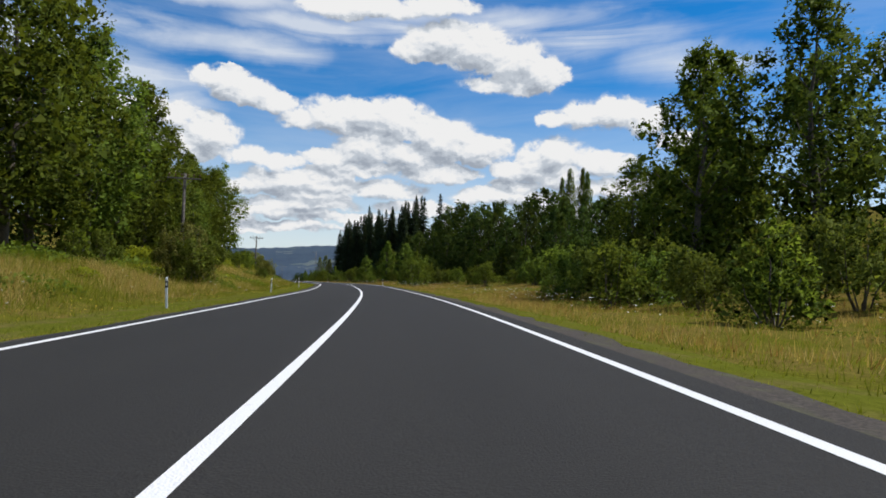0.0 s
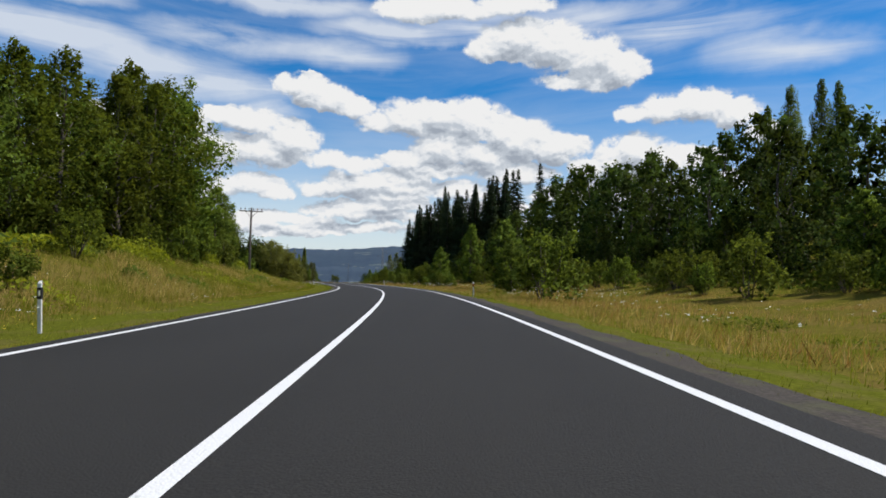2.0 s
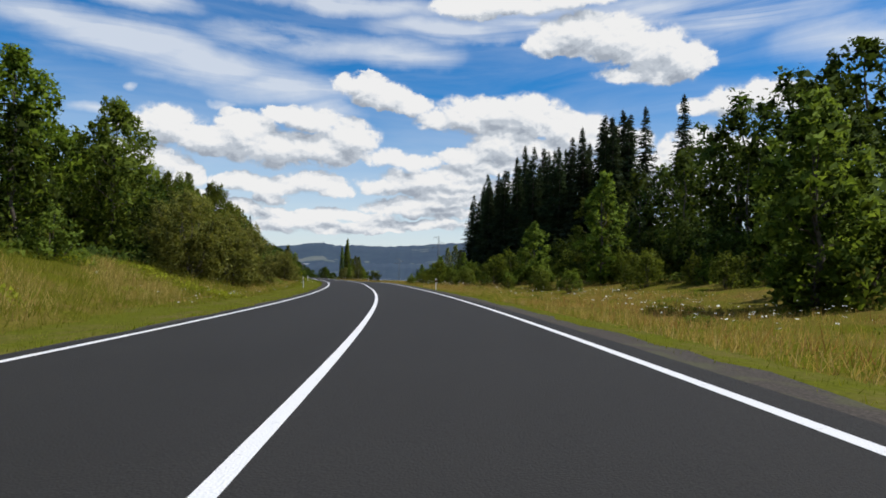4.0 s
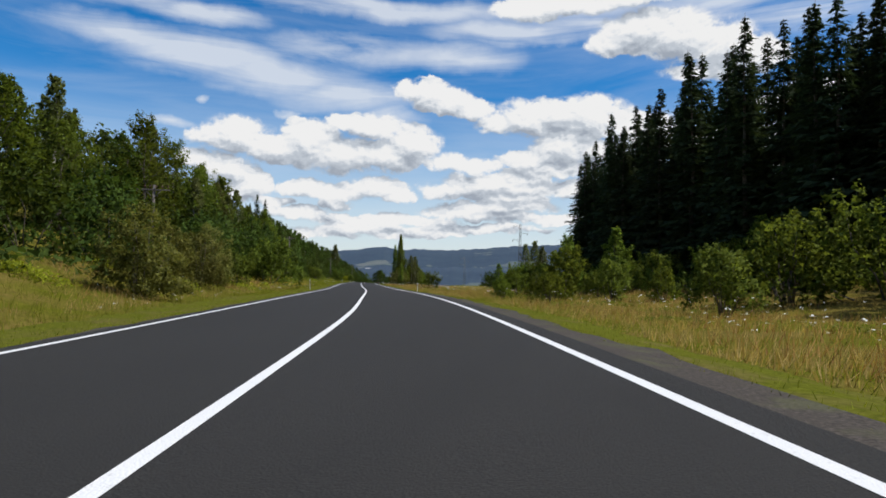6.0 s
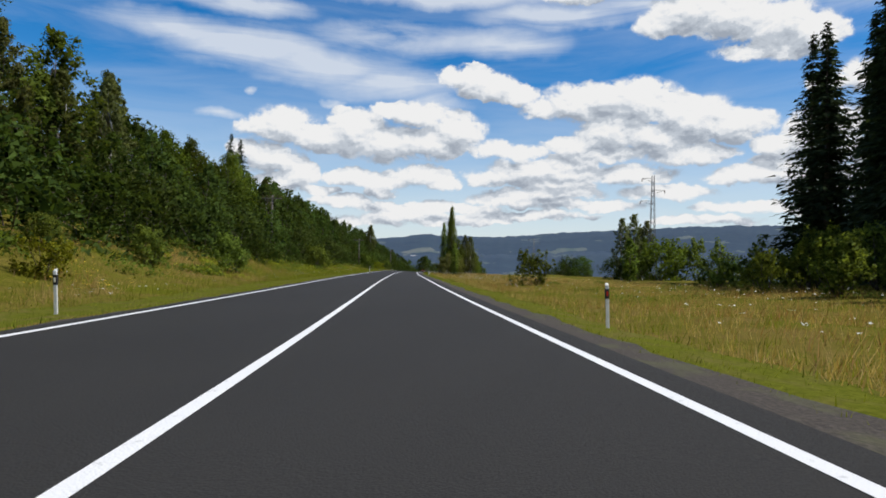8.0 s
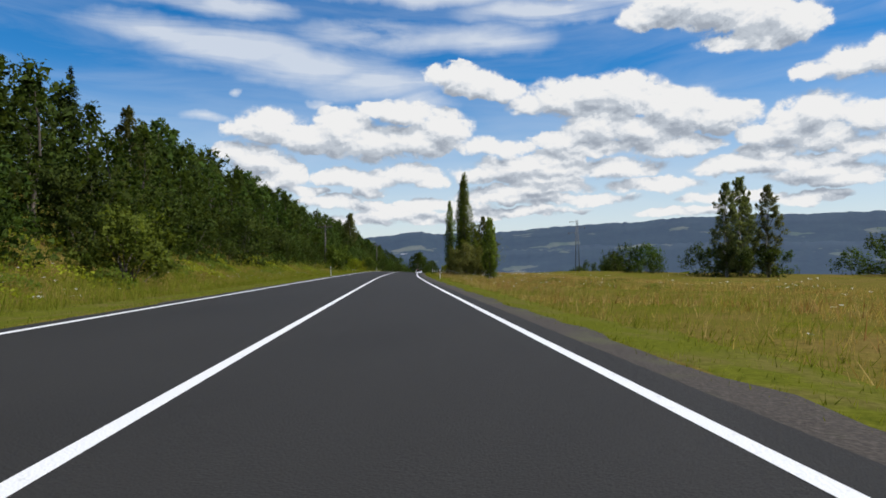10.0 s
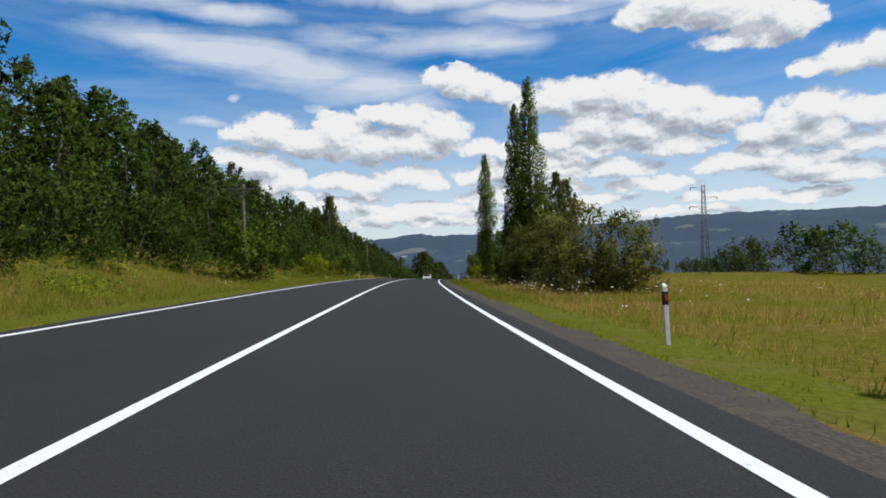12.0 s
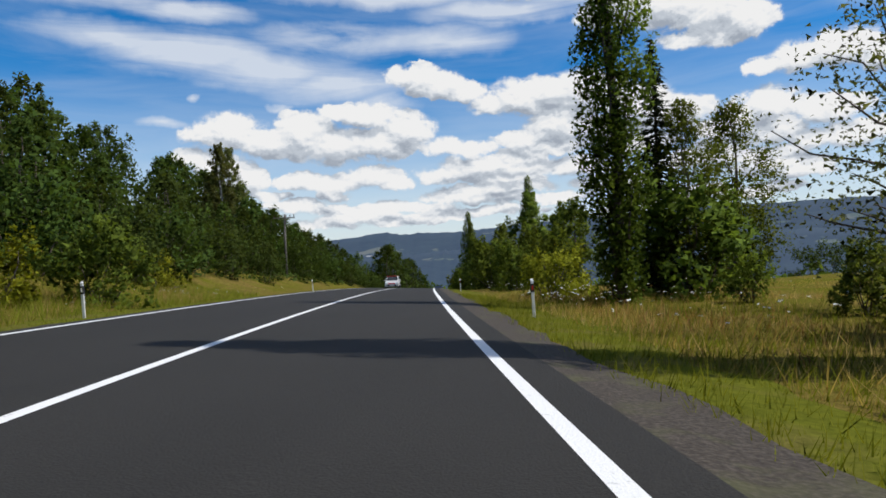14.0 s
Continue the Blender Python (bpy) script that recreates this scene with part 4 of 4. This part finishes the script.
SPARSE = [Kind(lambda: broad_tree("thin_tree", "thin half-bare tree with open twigs by the road", 210, 8.5, 6.0, 0.12, 64, 42, 0.10, LEAF_GREY, open_crown=True, limbs=30, heart=0.0), "thin trees by the road")]
for s, d, size in ((401.8, 12.2, 0.9), (406.2, 14.5, 1.0), (400.0, 16.0, 1.05)):
    plant(SPARSE, s, d, size)
for s, d, size in ((388.0, 13.0, 0.6), (394.5, 13.0, 0.95), (414.0, 12.2, 0.72), (420.5, 17, 0.9)):
    plant(VERGE_TREES, s, d, size)
belt([BUSHES[0], RUSTY[0], BUSHES[2]], 378, 398, 2.6, 9.6, 12.0, 0.75, 1.15)
belt(BUSHES, 398, 412, 3.6, 10.5, 13.5, 0.4, 0.6)
belt(DARKBUSH, 435, 561, 5.3, 9.0, 13.0, 0.8, 1.3)
belt(SMALL, 445, 561, 7.1, 12.0, 18.0, 0.8, 1.1)
belt(SLOPE_WOOD, 486, 560, 6.0, 9.0, 13.0, 0.48, 0.64)
belt(SLOPE_WOOD, 562, 636, 5.0, 8.5, 15.0, 1.1, 1.3)
belt(SLOPE_WOOD, 556, 636, 5.5, -15.0, -8.5, 0.95, 1.2)
belt(DARKBUSH, 500, 610, 7.0, 6.6, 8.2, 0.8, 1.2)
belt(THICKET, 396, 534, 5.3, 44, 58, 0.8, 1.3)
belt(THICKET, 356, 419, 7.1, 75, 95, 1.0, 1.6)


# ---- undergrowth on the floor of the woods ----
def undergrowth(name, n, seed, s0, s1, d0, d1, mat, label, size=0.28):
    g = np.random.default_rng(seed)
    s, d = g.uniform(s0, s1, n), g.uniform(d0, d1, n)
    x, y = ground_xy(s, d)
    lump = 0.5 + 0.5 * np.sin(s / 2.3 + d) * np.cos(d / 1.9 - s / 5)
    c = np.stack([x, y, ground_z(s, d) + g.uniform(0, 1, n) * (0.12 + 0.75 * lump)], -1)
    face = np.array([0, 0, 1.0]) + g.normal(0, 0.45, (n, 3))
    return tagged(new(name, loose_mesh(name, leaves(g, c, size), mat, face)), label, "undergrowth", kind="stuff")


undergrowth("undergrowth", 26000, 51, 150, 499, -27, -11.8, LEAF_DEEP, "dark green undergrowth between the trees of the slope")
undergrowth("undergrowth", 9000, 52, 14, 150, -24, -14.5, LEAF, "green undergrowth at the foot of the wood")
undergrowth("undergrowth", 20000, 53, 25, 209, 22, 34, LEAF, "green undergrowth before the wood")


# ---- grass and flowers ----
def in_road(s, d):
    x, y = ground_xy(s, d)
    return np.stack([x, y, ground_z(s, d)], -1)


def tufts(name, n, seed, where, low, high, width, mat, label, blades=3):
    """Loose blades in tufts; where(rng, n) gives their s and d."""
    g = np.random.default_rng(seed)
    s, d = where(g, n)
    root = np.repeat(in_road(s, d), blades, 0)
    k = len(root)
    root[:, :2] += g.normal(0, 0.09, (k, 2))
    h = g.uniform(low, high, k) * np.repeat(g.uniform(0.6, 1.15, n), blades)
    a = g.uniform(0, 2 * math.pi, k)
    side = np.stack([np.cos(a), np.sin(a), np.zeros(k)], -1) * (width * g.uniform(0.6, 1.3, k))[:, None]
    lean = np.stack([g.normal(0.08, 0.36, k), g.normal(0, 0.36, k), np.ones(k)], -1) * h[:, None]
    root[:, 2] -= 0.04
    q = np.stack([root - side, root + side, root + lean], 1)
    up = np.array([0, 0, 1.0]) + g.normal(0, 0.22, (k, 3))
    return tagged(new(name, loose_mesh(name, q, mat, up)), label, "grass", kind="stuff")


def verge(side, d0, d1, s0=-4, s1=420):
    def where(g, n):
        return g.uniform(s0, s1, n), side * (d0 + (d1 - d0) * g.uniform(0, 1, n) ** 1.3)
    return where


def patchy(side, d0, d1, keep, s0=-4, s1=430):
    def where(g, n):
        s, d = g.uniform(s0, s1, n * 3), side * (d0 + (d1 - d0) * g.uniform(0, 1, n * 3) ** 1.4)
        w = np.sin(s / 4.1) * np.cos(d / 2.7 + s / 9) + 0.6 * np.sin(s / 1.7 + d)
        pick = np.argsort(-w + g.normal(0, 0.5 * keep, len(w)))[:n]
        return s[pick], d[pick]
    return where


tufts("verge_grass", 34000, 1, verge(1, 4.45, 7.6), 0.05, 0.15, 0.012, GRASS_GREEN, "short green grass along the gravel shoulder")
tufts("verge_grass", 36000, 2, verge(-1, 4.0, 7.4), 0.05, 0.15, 0.012, GRASS_GREEN, "short bright green grass along the road's edge")
tufts("meadow_grass", 46000, 3, patchy(1, 6.2, 25, 1.6), 0.16, 0.44, 0.010, GRASS_DRY, "tall dry straw-coloured meadow grass")
tufts("meadow_grass", 20000, 4, patchy(-1, 7.4, 16, 1.4), 0.16, 0.40, 0.010, GRASS_DRY, "tall dry straw-coloured meadow grass")
tufts("meadow_grass", 16000, 5, verge(1, 6.0, 16), 0.18, 0.45, 0.009, GRASS_GREEN, "tall green meadow grass and weeds")
tufts("meadow_grass", 30000, 6, verge(-1, 6.4, 16), 0.16, 0.42, 0.009, GRASS_GREEN, "tall green meadow grass and weeds")
tufts("sorrel_grass", 9000, 13, patchy(1, 7.0, 20, 0.5), 0.25, 0.6, 0.010, GRASS_RUST, "rusty red-brown seed heads over the dry meadow")
tufts("sorrel_grass", 4500, 14, patchy(-1, 8.5, 14, 0.5), 0.25, 0.55, 0.010, GRASS_RUST, "rusty red-brown seed heads in the meadow")
tufts("meadow_grass", 13000, 12, verge(-1, 6.5, 13, 264, 430), 0.3, 0.65, 0.009, GRASS_GREEN, "tall green grass before the wooded slope")
tufts("verge_grass", 13000, 11, verge(1, 4.7, 12, 355, 425), 0.10, 0.32, 0.009, GRASS_GREEN, "lush green grass along the gravel shoulder")


tufts("meadow_grass", 12000, 15, verge(-1, 7.6, 16, 2, 150), 0.3, 0.7, 0.009, GRASS_GREEN, "tall green grass on the bank before the wood")
tufts("meadow_grass", 9000, 16, patchy(-1, 8.2, 15, 1.0, 2, 150), 0.3, 0.6, 0.009, GRASS_DRY, "tall dry grass on the bank before the wood")


def weeds(name, n, seed, side, d0, d1, s0, s1, high, mat, label, size=0.11):
    """Low leafy weeds in separate patches."""
    g = np.random.default_rng(seed)
    k = n // 260
    ps, pd = g.uniform(s0, s1, k), side * g.uniform(d0, d1, k)
    pr, ph = g.uniform(0.5, 1.7, k), g.uniform(0.35, 1.0, k) * high
    ball = shell(g, k * 260).reshape(k, 260, 3)
    ball[..., 2] = np.abs(ball[..., 2])
    s = (ps[:, None] + ball[..., 0] * pr[:, None] * 1.5).ravel()
    d = (pd[:, None] + ball[..., 1] * pr[:, None]).ravel()
    x, y = ground_xy(s, d)
    c = np.stack([x, y, ground_z(s, d) + (ball[..., 2] * ph[:, None]).ravel()], -1)
    face = ball.reshape(-1, 3) * 0.7 + np.array([0, 0, 0.6]) + g.normal(0, 0.3, (k * 260, 3))
    return tagged(new(name, loose_mesh(name, leaves(g, c, size), mat, face)), label, "weeds", kind="stuff")


weeds("weed_patches", 26000, 61, -1, 8.5, 15, 8, 420, 0.75, LEAF, "dark leafy weeds in patches among the meadow grass")
weeds("weed_patches", 24000, 62, -1, 8.0, 15, 8, 420, 0.6, LEAF_YELLOW, "yellow-green weeds in patches among the meadow grass")
weeds("weed_patches", 20000, 63, 1, 9.0, 20, 10, 330, 0.38, LEAF_LIGHT, "low green weeds in patches in the dry meadow", 0.07)
weeds("weed_patches", 14000, 64, -1, 13.5, 17.5, 50, 135, 1.5, LEAF_YELLOW, "yellow-green fern and bramble before the wood", 0.16)


def flowers(name, n, seed, where, height, size, mat, label):
    """Flat flower heads of small florets over the grass."""
    g = np.random.default_rng(seed)
    s, d = where(g, n)
    c = in_road(s, d)
    c[:, 2] += g.uniform(0.6, 1.0, n) * height
    pts = np.repeat(c, 4, 0) + g.normal(0, 1, (n * 4, 3)) * np.array([size, size, size * 0.25])
    k = size * g.uniform(0.5, 1.0, n * 4)[:, None]
    a = g.uniform(0, 6.28, n * 4)
    u = np.stack([np.cos(a), np.sin(a), g.normal(0, 0.25, n * 4)], -1) * k
    v = np.stack([-np.sin(a), np.cos(a), g.normal(0, 0.25, n * 4)], -1) * k
    q = np.stack([pts - u, pts - v, pts + u, pts + v], 1)
    return tagged(new(name, loose_mesh(name, q, mat)), label, "flowers", kind="stuff")


flowers("wildflowers", 2400, 7, patchy(1, 5.6, 16, 0.9), 0.8, 0.024, PETAL_WHITE, "white umbel flowers over the dry meadow grass")
flowers("wildflowers", 700, 8, patchy(-1, 5.2, 11, 0.9), 0.55, 0.022, PETAL_WHITE, "white umbel flowers among the grass")
flowers("wildflowers", 500, 9, patchy(-1, 6.5, 13, 0.8, 196, 262), 0.7, 0.026, PETAL_YELLOW, "yellow flowers in the meadow grass")
flowers("wildflowers", 600, 10, verge(-1, 5.0, 7.5, 5, 115), 0.25, 0.014, PETAL_YELLOW, "small yellow flowers in the short grass")


# ---- marker posts, poles and pylons ----
def marker_post(red):
    top = tagged(new("marker_post"), "white plastic roadside marker post with black band", "marker post", "marker posts along the road")
    bm = bmesh.new()
    w, t = 0.038, 0.026
    prof = [(-w, -t), (w, -t), (w * 0.75, t), (-w * 0.75, t)]
    lo = [bm.verts.new((x, y, -0.3)) for x, y in prof]
    hi = [bm.verts.new((x, y, 0.92 + (0.05 if y > 0 else 0.0))) for x, y in prof]
    bm.faces.new(lo[::-1])
    bm.faces.new(hi)
    for i in range(4):
        bm.faces.new((lo[i], lo[(i + 1) % 4], hi[(i + 1) % 4], hi[i]))
    bmesh.ops.bevel(bm, geom=list(bm.edges), offset=0.008, segments=1, affect="EDGES")
    bm_part("body", bm, POST_WHITE, top)
    bm = bmesh.new()
    box(bm, (2 * w + 0.008, 2 * t + 0.008, 0.21), pose(0, 0, 0.74), 0.006)
    bm_part("band", bm, POST_BLACK, top, "black band")
    bm = bmesh.new()
    box(bm, (0.036, 0.012, 0.095), pose(0, -t - 0.009, 0.74), 0.004)
    bm_part("reflector", bm, RED_GLASS if red else AMBER_GLASS, top, "red reflector" if red else "pale reflector")
    return top


# places along the road; -1 on the left, 1 on the right
POSTS = ((20.5, -1), (43.0, -1), (66.3, -1), (95.3, 1), (169.5, -1), (163.0, 1), (234.6, -1), (234.0, 1), (345.2, -1), (343.6, 1), (408.0, -1), (407.0, 1), (441.8, -1), (441.8, 1))
post_r = post_l = None
for i, (s, side) in enumerate(POSTS):
    d = side * (5.6 + 0.15 * math.sin(i * 2.2))
    m = Matrix.Translation(spot_on(s, d)) @ Matrix.Rotation(at(s, PSI) + 0.1 * math.sin(i * 1.7), 4, "Z") @ Matrix.Rotation(0.05 * math.sin(i * 3.1 + side), 4, "Y")
    if side > 0:
        if post_r is None:
            post_r = marker_post(True)
            post_r.matrix_basis = m
        else:
            copy_thing(post_r, m)
    elif post_l is None:
        post_l = marker_post(False)
        post_l.matrix_basis = m
    else:
        copy_thing(post_l, m)


def utility_pole():
    top = tagged(new("utility_pole"), "weathered wooden utility pole with one crossarm and insulators", "utility pole", "poles of the roadside line")
    part("pole", tubes("pole", [([(0, 0, -0.5), (0, 0, 4), (0.02, 0, 8.0)], [0.15, 0.13, 0.10], 10)], POLE_WOOD), top)
    bm = bmesh.new()
    box(bm, (2.5, 0.09, 0.11), pose(0, -0.12, 7.6), 0.01)
    arm = bm_part("crossarm", bm, POLE_WOOD, top)
    for sx in (-1, 1):
        part("brace", tubes("brace", [([(0, -0.14, 6.75), (sx * 0.22, -0.14, 7.15), (sx * 0.62, -0.13, 7.56)], [0.022, 0.022, 0.022], 6)], POLE_WOOD), top)
    for k in range(6):
        x = -1.1 + k * 0.44
        part("insulator", tubes("insulator", [([(x, -0.12, 7.65), (x, -0.12, 7.78), (x, -0.12, 7.84), (x, -0.12, 7.95)], [0.015, 0.03, 0.06, 0.035], 8)], CERAMIC), arm, "brown ceramic insulator")
    return top


pole = utility_pole()
POLES = ((52.6, -13.6), (128.3, -13.2), (219.1, -17.2), (302.9, -15.0), (386.6, -12.0), (466.8, -13.5))
for i, (s, d) in enumerate(POLES):
    m = Matrix.Translation(spot_on(s, d, (-0.7, -1.0, -2.2, -0.8, -1.2, -0.8)[i])) @ Matrix.Rotation(at(s, PSI) + radians((8, 12, 4, 0, -3, 0)[i]), 4, "Z")
    if i:
        copy_thing(pole, m)
    else:
        pole.matrix_basis = m


def pylon():
    top = tagged(new("lattice_pylon"), "slim grey steel lattice pylon with three arms", "pylon", "pylons of the power line")
    H, b, t = 14.5, 0.85, 0.28
    corner = [(-1, -1), (1, -1), (1, 1), (-1, 1)]

    def at_height(c, z):
        r = b + (t - b) * z / H
        return (c[0] * r / 2, c[1] * r / 2, z)
    legs = part("mast", tubes("mast", [([at_height(c, -0.4), at_height(c, H)], [0.05, 0.04], 4) for c in corner], STEEL), top)
    lace = []
    z = 0.4
    while z < H - 0.9:
        for i in range(4):
            lace.append(([at_height(corner[i], z), at_height(corner[(i + 1) % 4], z + 0.9)], [0.022, 0.022], 4))
        z += 0.9
    part("bracing", tubes("bracing", lace, STEEL), top)
    for z, x in ((H - 0.4, -1.5), (H - 2.0, 1.6), (H - 3.5, -1.7)):
        arm = part("arm", tubes("arm", [([(0, 0, z), (x, 0, z)], [0.05, 0.035], 4), ([(0, 0, z - 0.5), (x, 0, z)], [0.035, 0.03], 4)], STEEL), top)
        part("insulator", tubes("insulator", [([(x, 0, z), (x, 0, z - 0.15), (x, 0, z - 0.45)], [0.03, 0.06, 0.05], 8)], CERAMIC), arm, "hanging insulator")
    return top


mast = pylon()
mast.matrix_basis = Matrix.Translation(spot_on(309.1, 35.4)) @ Matrix.Rotation(radians(16), 4, "Z")
copy_thing(mast, Matrix.Translation(spot_on(413.3, 35.2)) @ Matrix.Rotation(radians(14), 4, "Z") @ Matrix.Diagonal((1, 1, 0.74, 1)))


# ---- woods in the valley ----
def far_wood():
    g = np.random.default_rng(33)
    n = 900
    s = g.uniform(580, 1100, n)
    dd = np.where(g.uniform(0, 1, n) < 0.5, g.uniform(9, 260, n), g.uniform(-200, -9, n))
    c = in_road(s, dd)
    pts = []
    for p in c:
        h = g.uniform(5, 11)
        pts.append(p + np.array([0, 0, h * 0.5]) + shell(g, 12) * np.array([h * 0.42, h * 0.42, h * 0.55]))
    q = leaves(g, np.concatenate(pts), 2.6)
    tagged(new("valley_wood", loose_mesh("valley_wood", q, LEAF)), "dark green woods in the valley beyond the road", "wood", kind="stuff")


far_wood()


# ---- traffic and a far farm ----
CAR_WHITE = material("white car paint", worn((0.66, 0.65, 0.64), (0.76, 0.75, 0.74), 2.0), 0.3, Coat_Weight=0.6)
CAR_RED = material("red car paint", worn((0.50, 0.035, 0.03), (0.58, 0.05, 0.04), 2.0), 0.3, Coat_Weight=0.6)
CAR_DARK = material("dark car paint", worn((0.02, 0.022, 0.026), (0.03, 0.032, 0.038), 2.0), 0.3, Coat_Weight=0.6)
GLASS_DARK = material("car glass", plain((0.015, 0.018, 0.02)), 0.06)
RUBBER = material("tyre rubber", worn((0.015, 0.015, 0.015), (0.03, 0.03, 0.03), 8.0), 0.9)
ALLOY = material("wheel alloy", plain((0.45, 0.46, 0.47)), 0.35, Metallic=0.8)
LAMP = material("headlight glass", plain((0.85, 0.86, 0.86)), 0.12)
PLATE = material("plate", plain((0.75, 0.75, 0.72)), 0.5)
WALL = material("white farm wall", worn((0.74, 0.74, 0.72), (0.84, 0.84, 0.82), 0.3), 0.9)
ROOF = material("grey farm roof", worn((0.30, 0.30, 0.31), (0.42, 0.42, 0.43), 0.3), 0.8)


def profile_bm(points, half, inset=0.0):
    """A body drawn from a side outline (y, z), narrower towards the top."""
    bm = bmesh.new()
    sides = []
    top = max(z for y, z in points)
    for sx in (-1, 1):
        sides.append([bm.verts.new((sx * (half - inset * (z / top)), y, z)) for y, z in points])
    bm.faces.new(sides[0][::-1])
    bm.faces.new(sides[1])
    n = len(points)
    for i in range(n):
        bm.faces.new((sides[0][i], sides[0][(i + 1) % n], sides[1][(i + 1) % n], sides[1][i]))
    bmesh.ops.recalc_face_normals(bm, faces=bm.faces)
    bmesh.ops.bevel(bm, geom=list(bm.edges), offset=0.035, segments=2, affect="EDGES")
    return bm


def hatchback(label, body_paint):
    """A small hatchback; its nose points to -y."""
    top = tagged(new("car"), label, "car")
    bm_part("body", profile_bm([(-1.95, 0.25), (-2.0, 0.55), (-1.85, 0.78), (-0.95, 0.96), (-0.2, 1.42), (0.9, 1.46), (1.75, 1.05), (1.95, 0.9), (1.95, 0.3)], 0.86, 0.16), body_paint, top, smooth=False)
    bm = bmesh.new()
    for y0, z0, y1, z1, w in ((-0.99, 0.985, -0.22, 1.425, 0.60),):
        v = [bm.verts.new(p) for p in ((-w - 0.08, y0, z0), (w + 0.08, y0, z0), (w, y1, z1), (-w, y1, z1))]
        f = bm.faces.new(v)
    r = bmesh.ops.extrude_face_region(bm, geom=list(bm.faces))
    bmesh.ops.translate(bm, vec=(0, -0.012, 0.02), verts=[e for e in r["geom"] if isinstance(e, bmesh.types.BMVert)])
    bmesh.ops.recalc_face_normals(bm, faces=bm.faces)
    bm_part("windscreen", bm, GLASS_DARK, top, "dark windscreen")
    for sx in (-1, 1):
        bm = bmesh.new()
        box(bm, (0.03, 1.5, 0.34), pose(sx * 0.745, 0.35, 1.17, 0, sx * -10, 0), 0.02)
        bm_part("side_window", bm, GLASS_DARK, top, "dark side window")
        bm = bmesh.new()
        box(bm, (0.36, 0.10, 0.17), pose(sx * 0.60, -1.93, 0.68), 0.03)
        bm_part("headlight", bm, LAMP, top, "clear headlight")
        bm = bmesh.new()
        box(bm, (0.17, 0.10, 0.12), pose(sx * 0.93, -0.62, 1.0), 0.02)
        bm_part("door_mirror", bm, body_paint, top)
        for y in (-1.25, 1.22):
            wheel = part("wheel", tubes("tyre", [([(sx * 0.66, y, 0.31), (sx * 0.70, y, 0.31), (sx * 0.84, y, 0.31), (sx * 0.87, y, 0.31)], [0.26, 0.31, 0.31, 0.26], 20)], RUBBER), top, "black tyre")
            part("rim", tubes("rim", [([(sx * 0.80, y, 0.31), (sx * 0.875, y, 0.31)], [0.2, 0.18], 16)], ALLOY), wheel, "alloy rim")
    bm = bmesh.new()
    box(bm, (1.1, 0.06, 0.16), pose(0, -1.975, 0.42), 0.02)
    bm_part("grille", bm, POST_BLACK, top, "black grille")
    bm = bmesh.new()
    box(bm, (0.5, 0.03, 0.11), pose(0, -2.01, 0.42), 0.006)
    bm_part("plate", bm, PLATE, top, "white plate")
    return top


def on_road(s, d, turn=0.0):
    centre, right, up = road_frame(s)
    return Matrix.Translation(centre + right * d) @ Matrix.Rotation(float(at(s, PSI)) + turn, 4, "Z")


oncoming = hatchback("small white hatchback with a red roof on the oncoming lane", CAR_WHITE)
bm = bmesh.new()
box(bm, (1.34, 1.3, 0.05), pose(0, 0.36, 1.455, -2, 0, 0), 0.02)
bm_part("roof", bm, CAR_RED, oncoming, "red roof")
bm = bmesh.new()
box(bm, (0.84, 0.05, 0.15), pose(0, -1.985, 0.62), 0.02)
bm_part("air_intake", bm, CAR_RED, oncoming, "red front panel")
oncoming.matrix_basis = on_road(473.0, -1.85)
hatchback("dark car far ahead on the road", CAR_DARK).matrix_basis = on_road(538.1, 1.8, math.pi)


def farm():
    top = tagged(new("farm_building"), "long white farm building on the far valley slope", "building")
    bm = bmesh.new()
    box(bm, (26, 9, 4), pose(0, 0, 2.0), 0.05)
    bm_part("wall", bm, WALL, top)
    bm = bmesh.new()
    v = [bm.verts.new(p) for p in ((-13.5, -5, 4), (13.5, -5, 4), (13.5, 5, 4), (-13.5, 5, 4), (-13.5, 0, 6.2), (13.5, 0, 6.2))]
    for f in ((0, 1, 5, 4), (2, 3, 4, 5), (0, 4, 3), (1, 2, 5), (3, 2, 1, 0)):
        bm.faces.new([v[i] for i in f])
    bm_part("roof", bm, ROOF, top, "pale grey roof")
    return top


a, r = radians(19.0), 2250.0
farm().matrix_basis = Matrix.Translation((-math.sin(a) * r - 60, math.cos(a) * r + 200, 16.0)) @ Matrix.Rotation(a, 4, "Z")
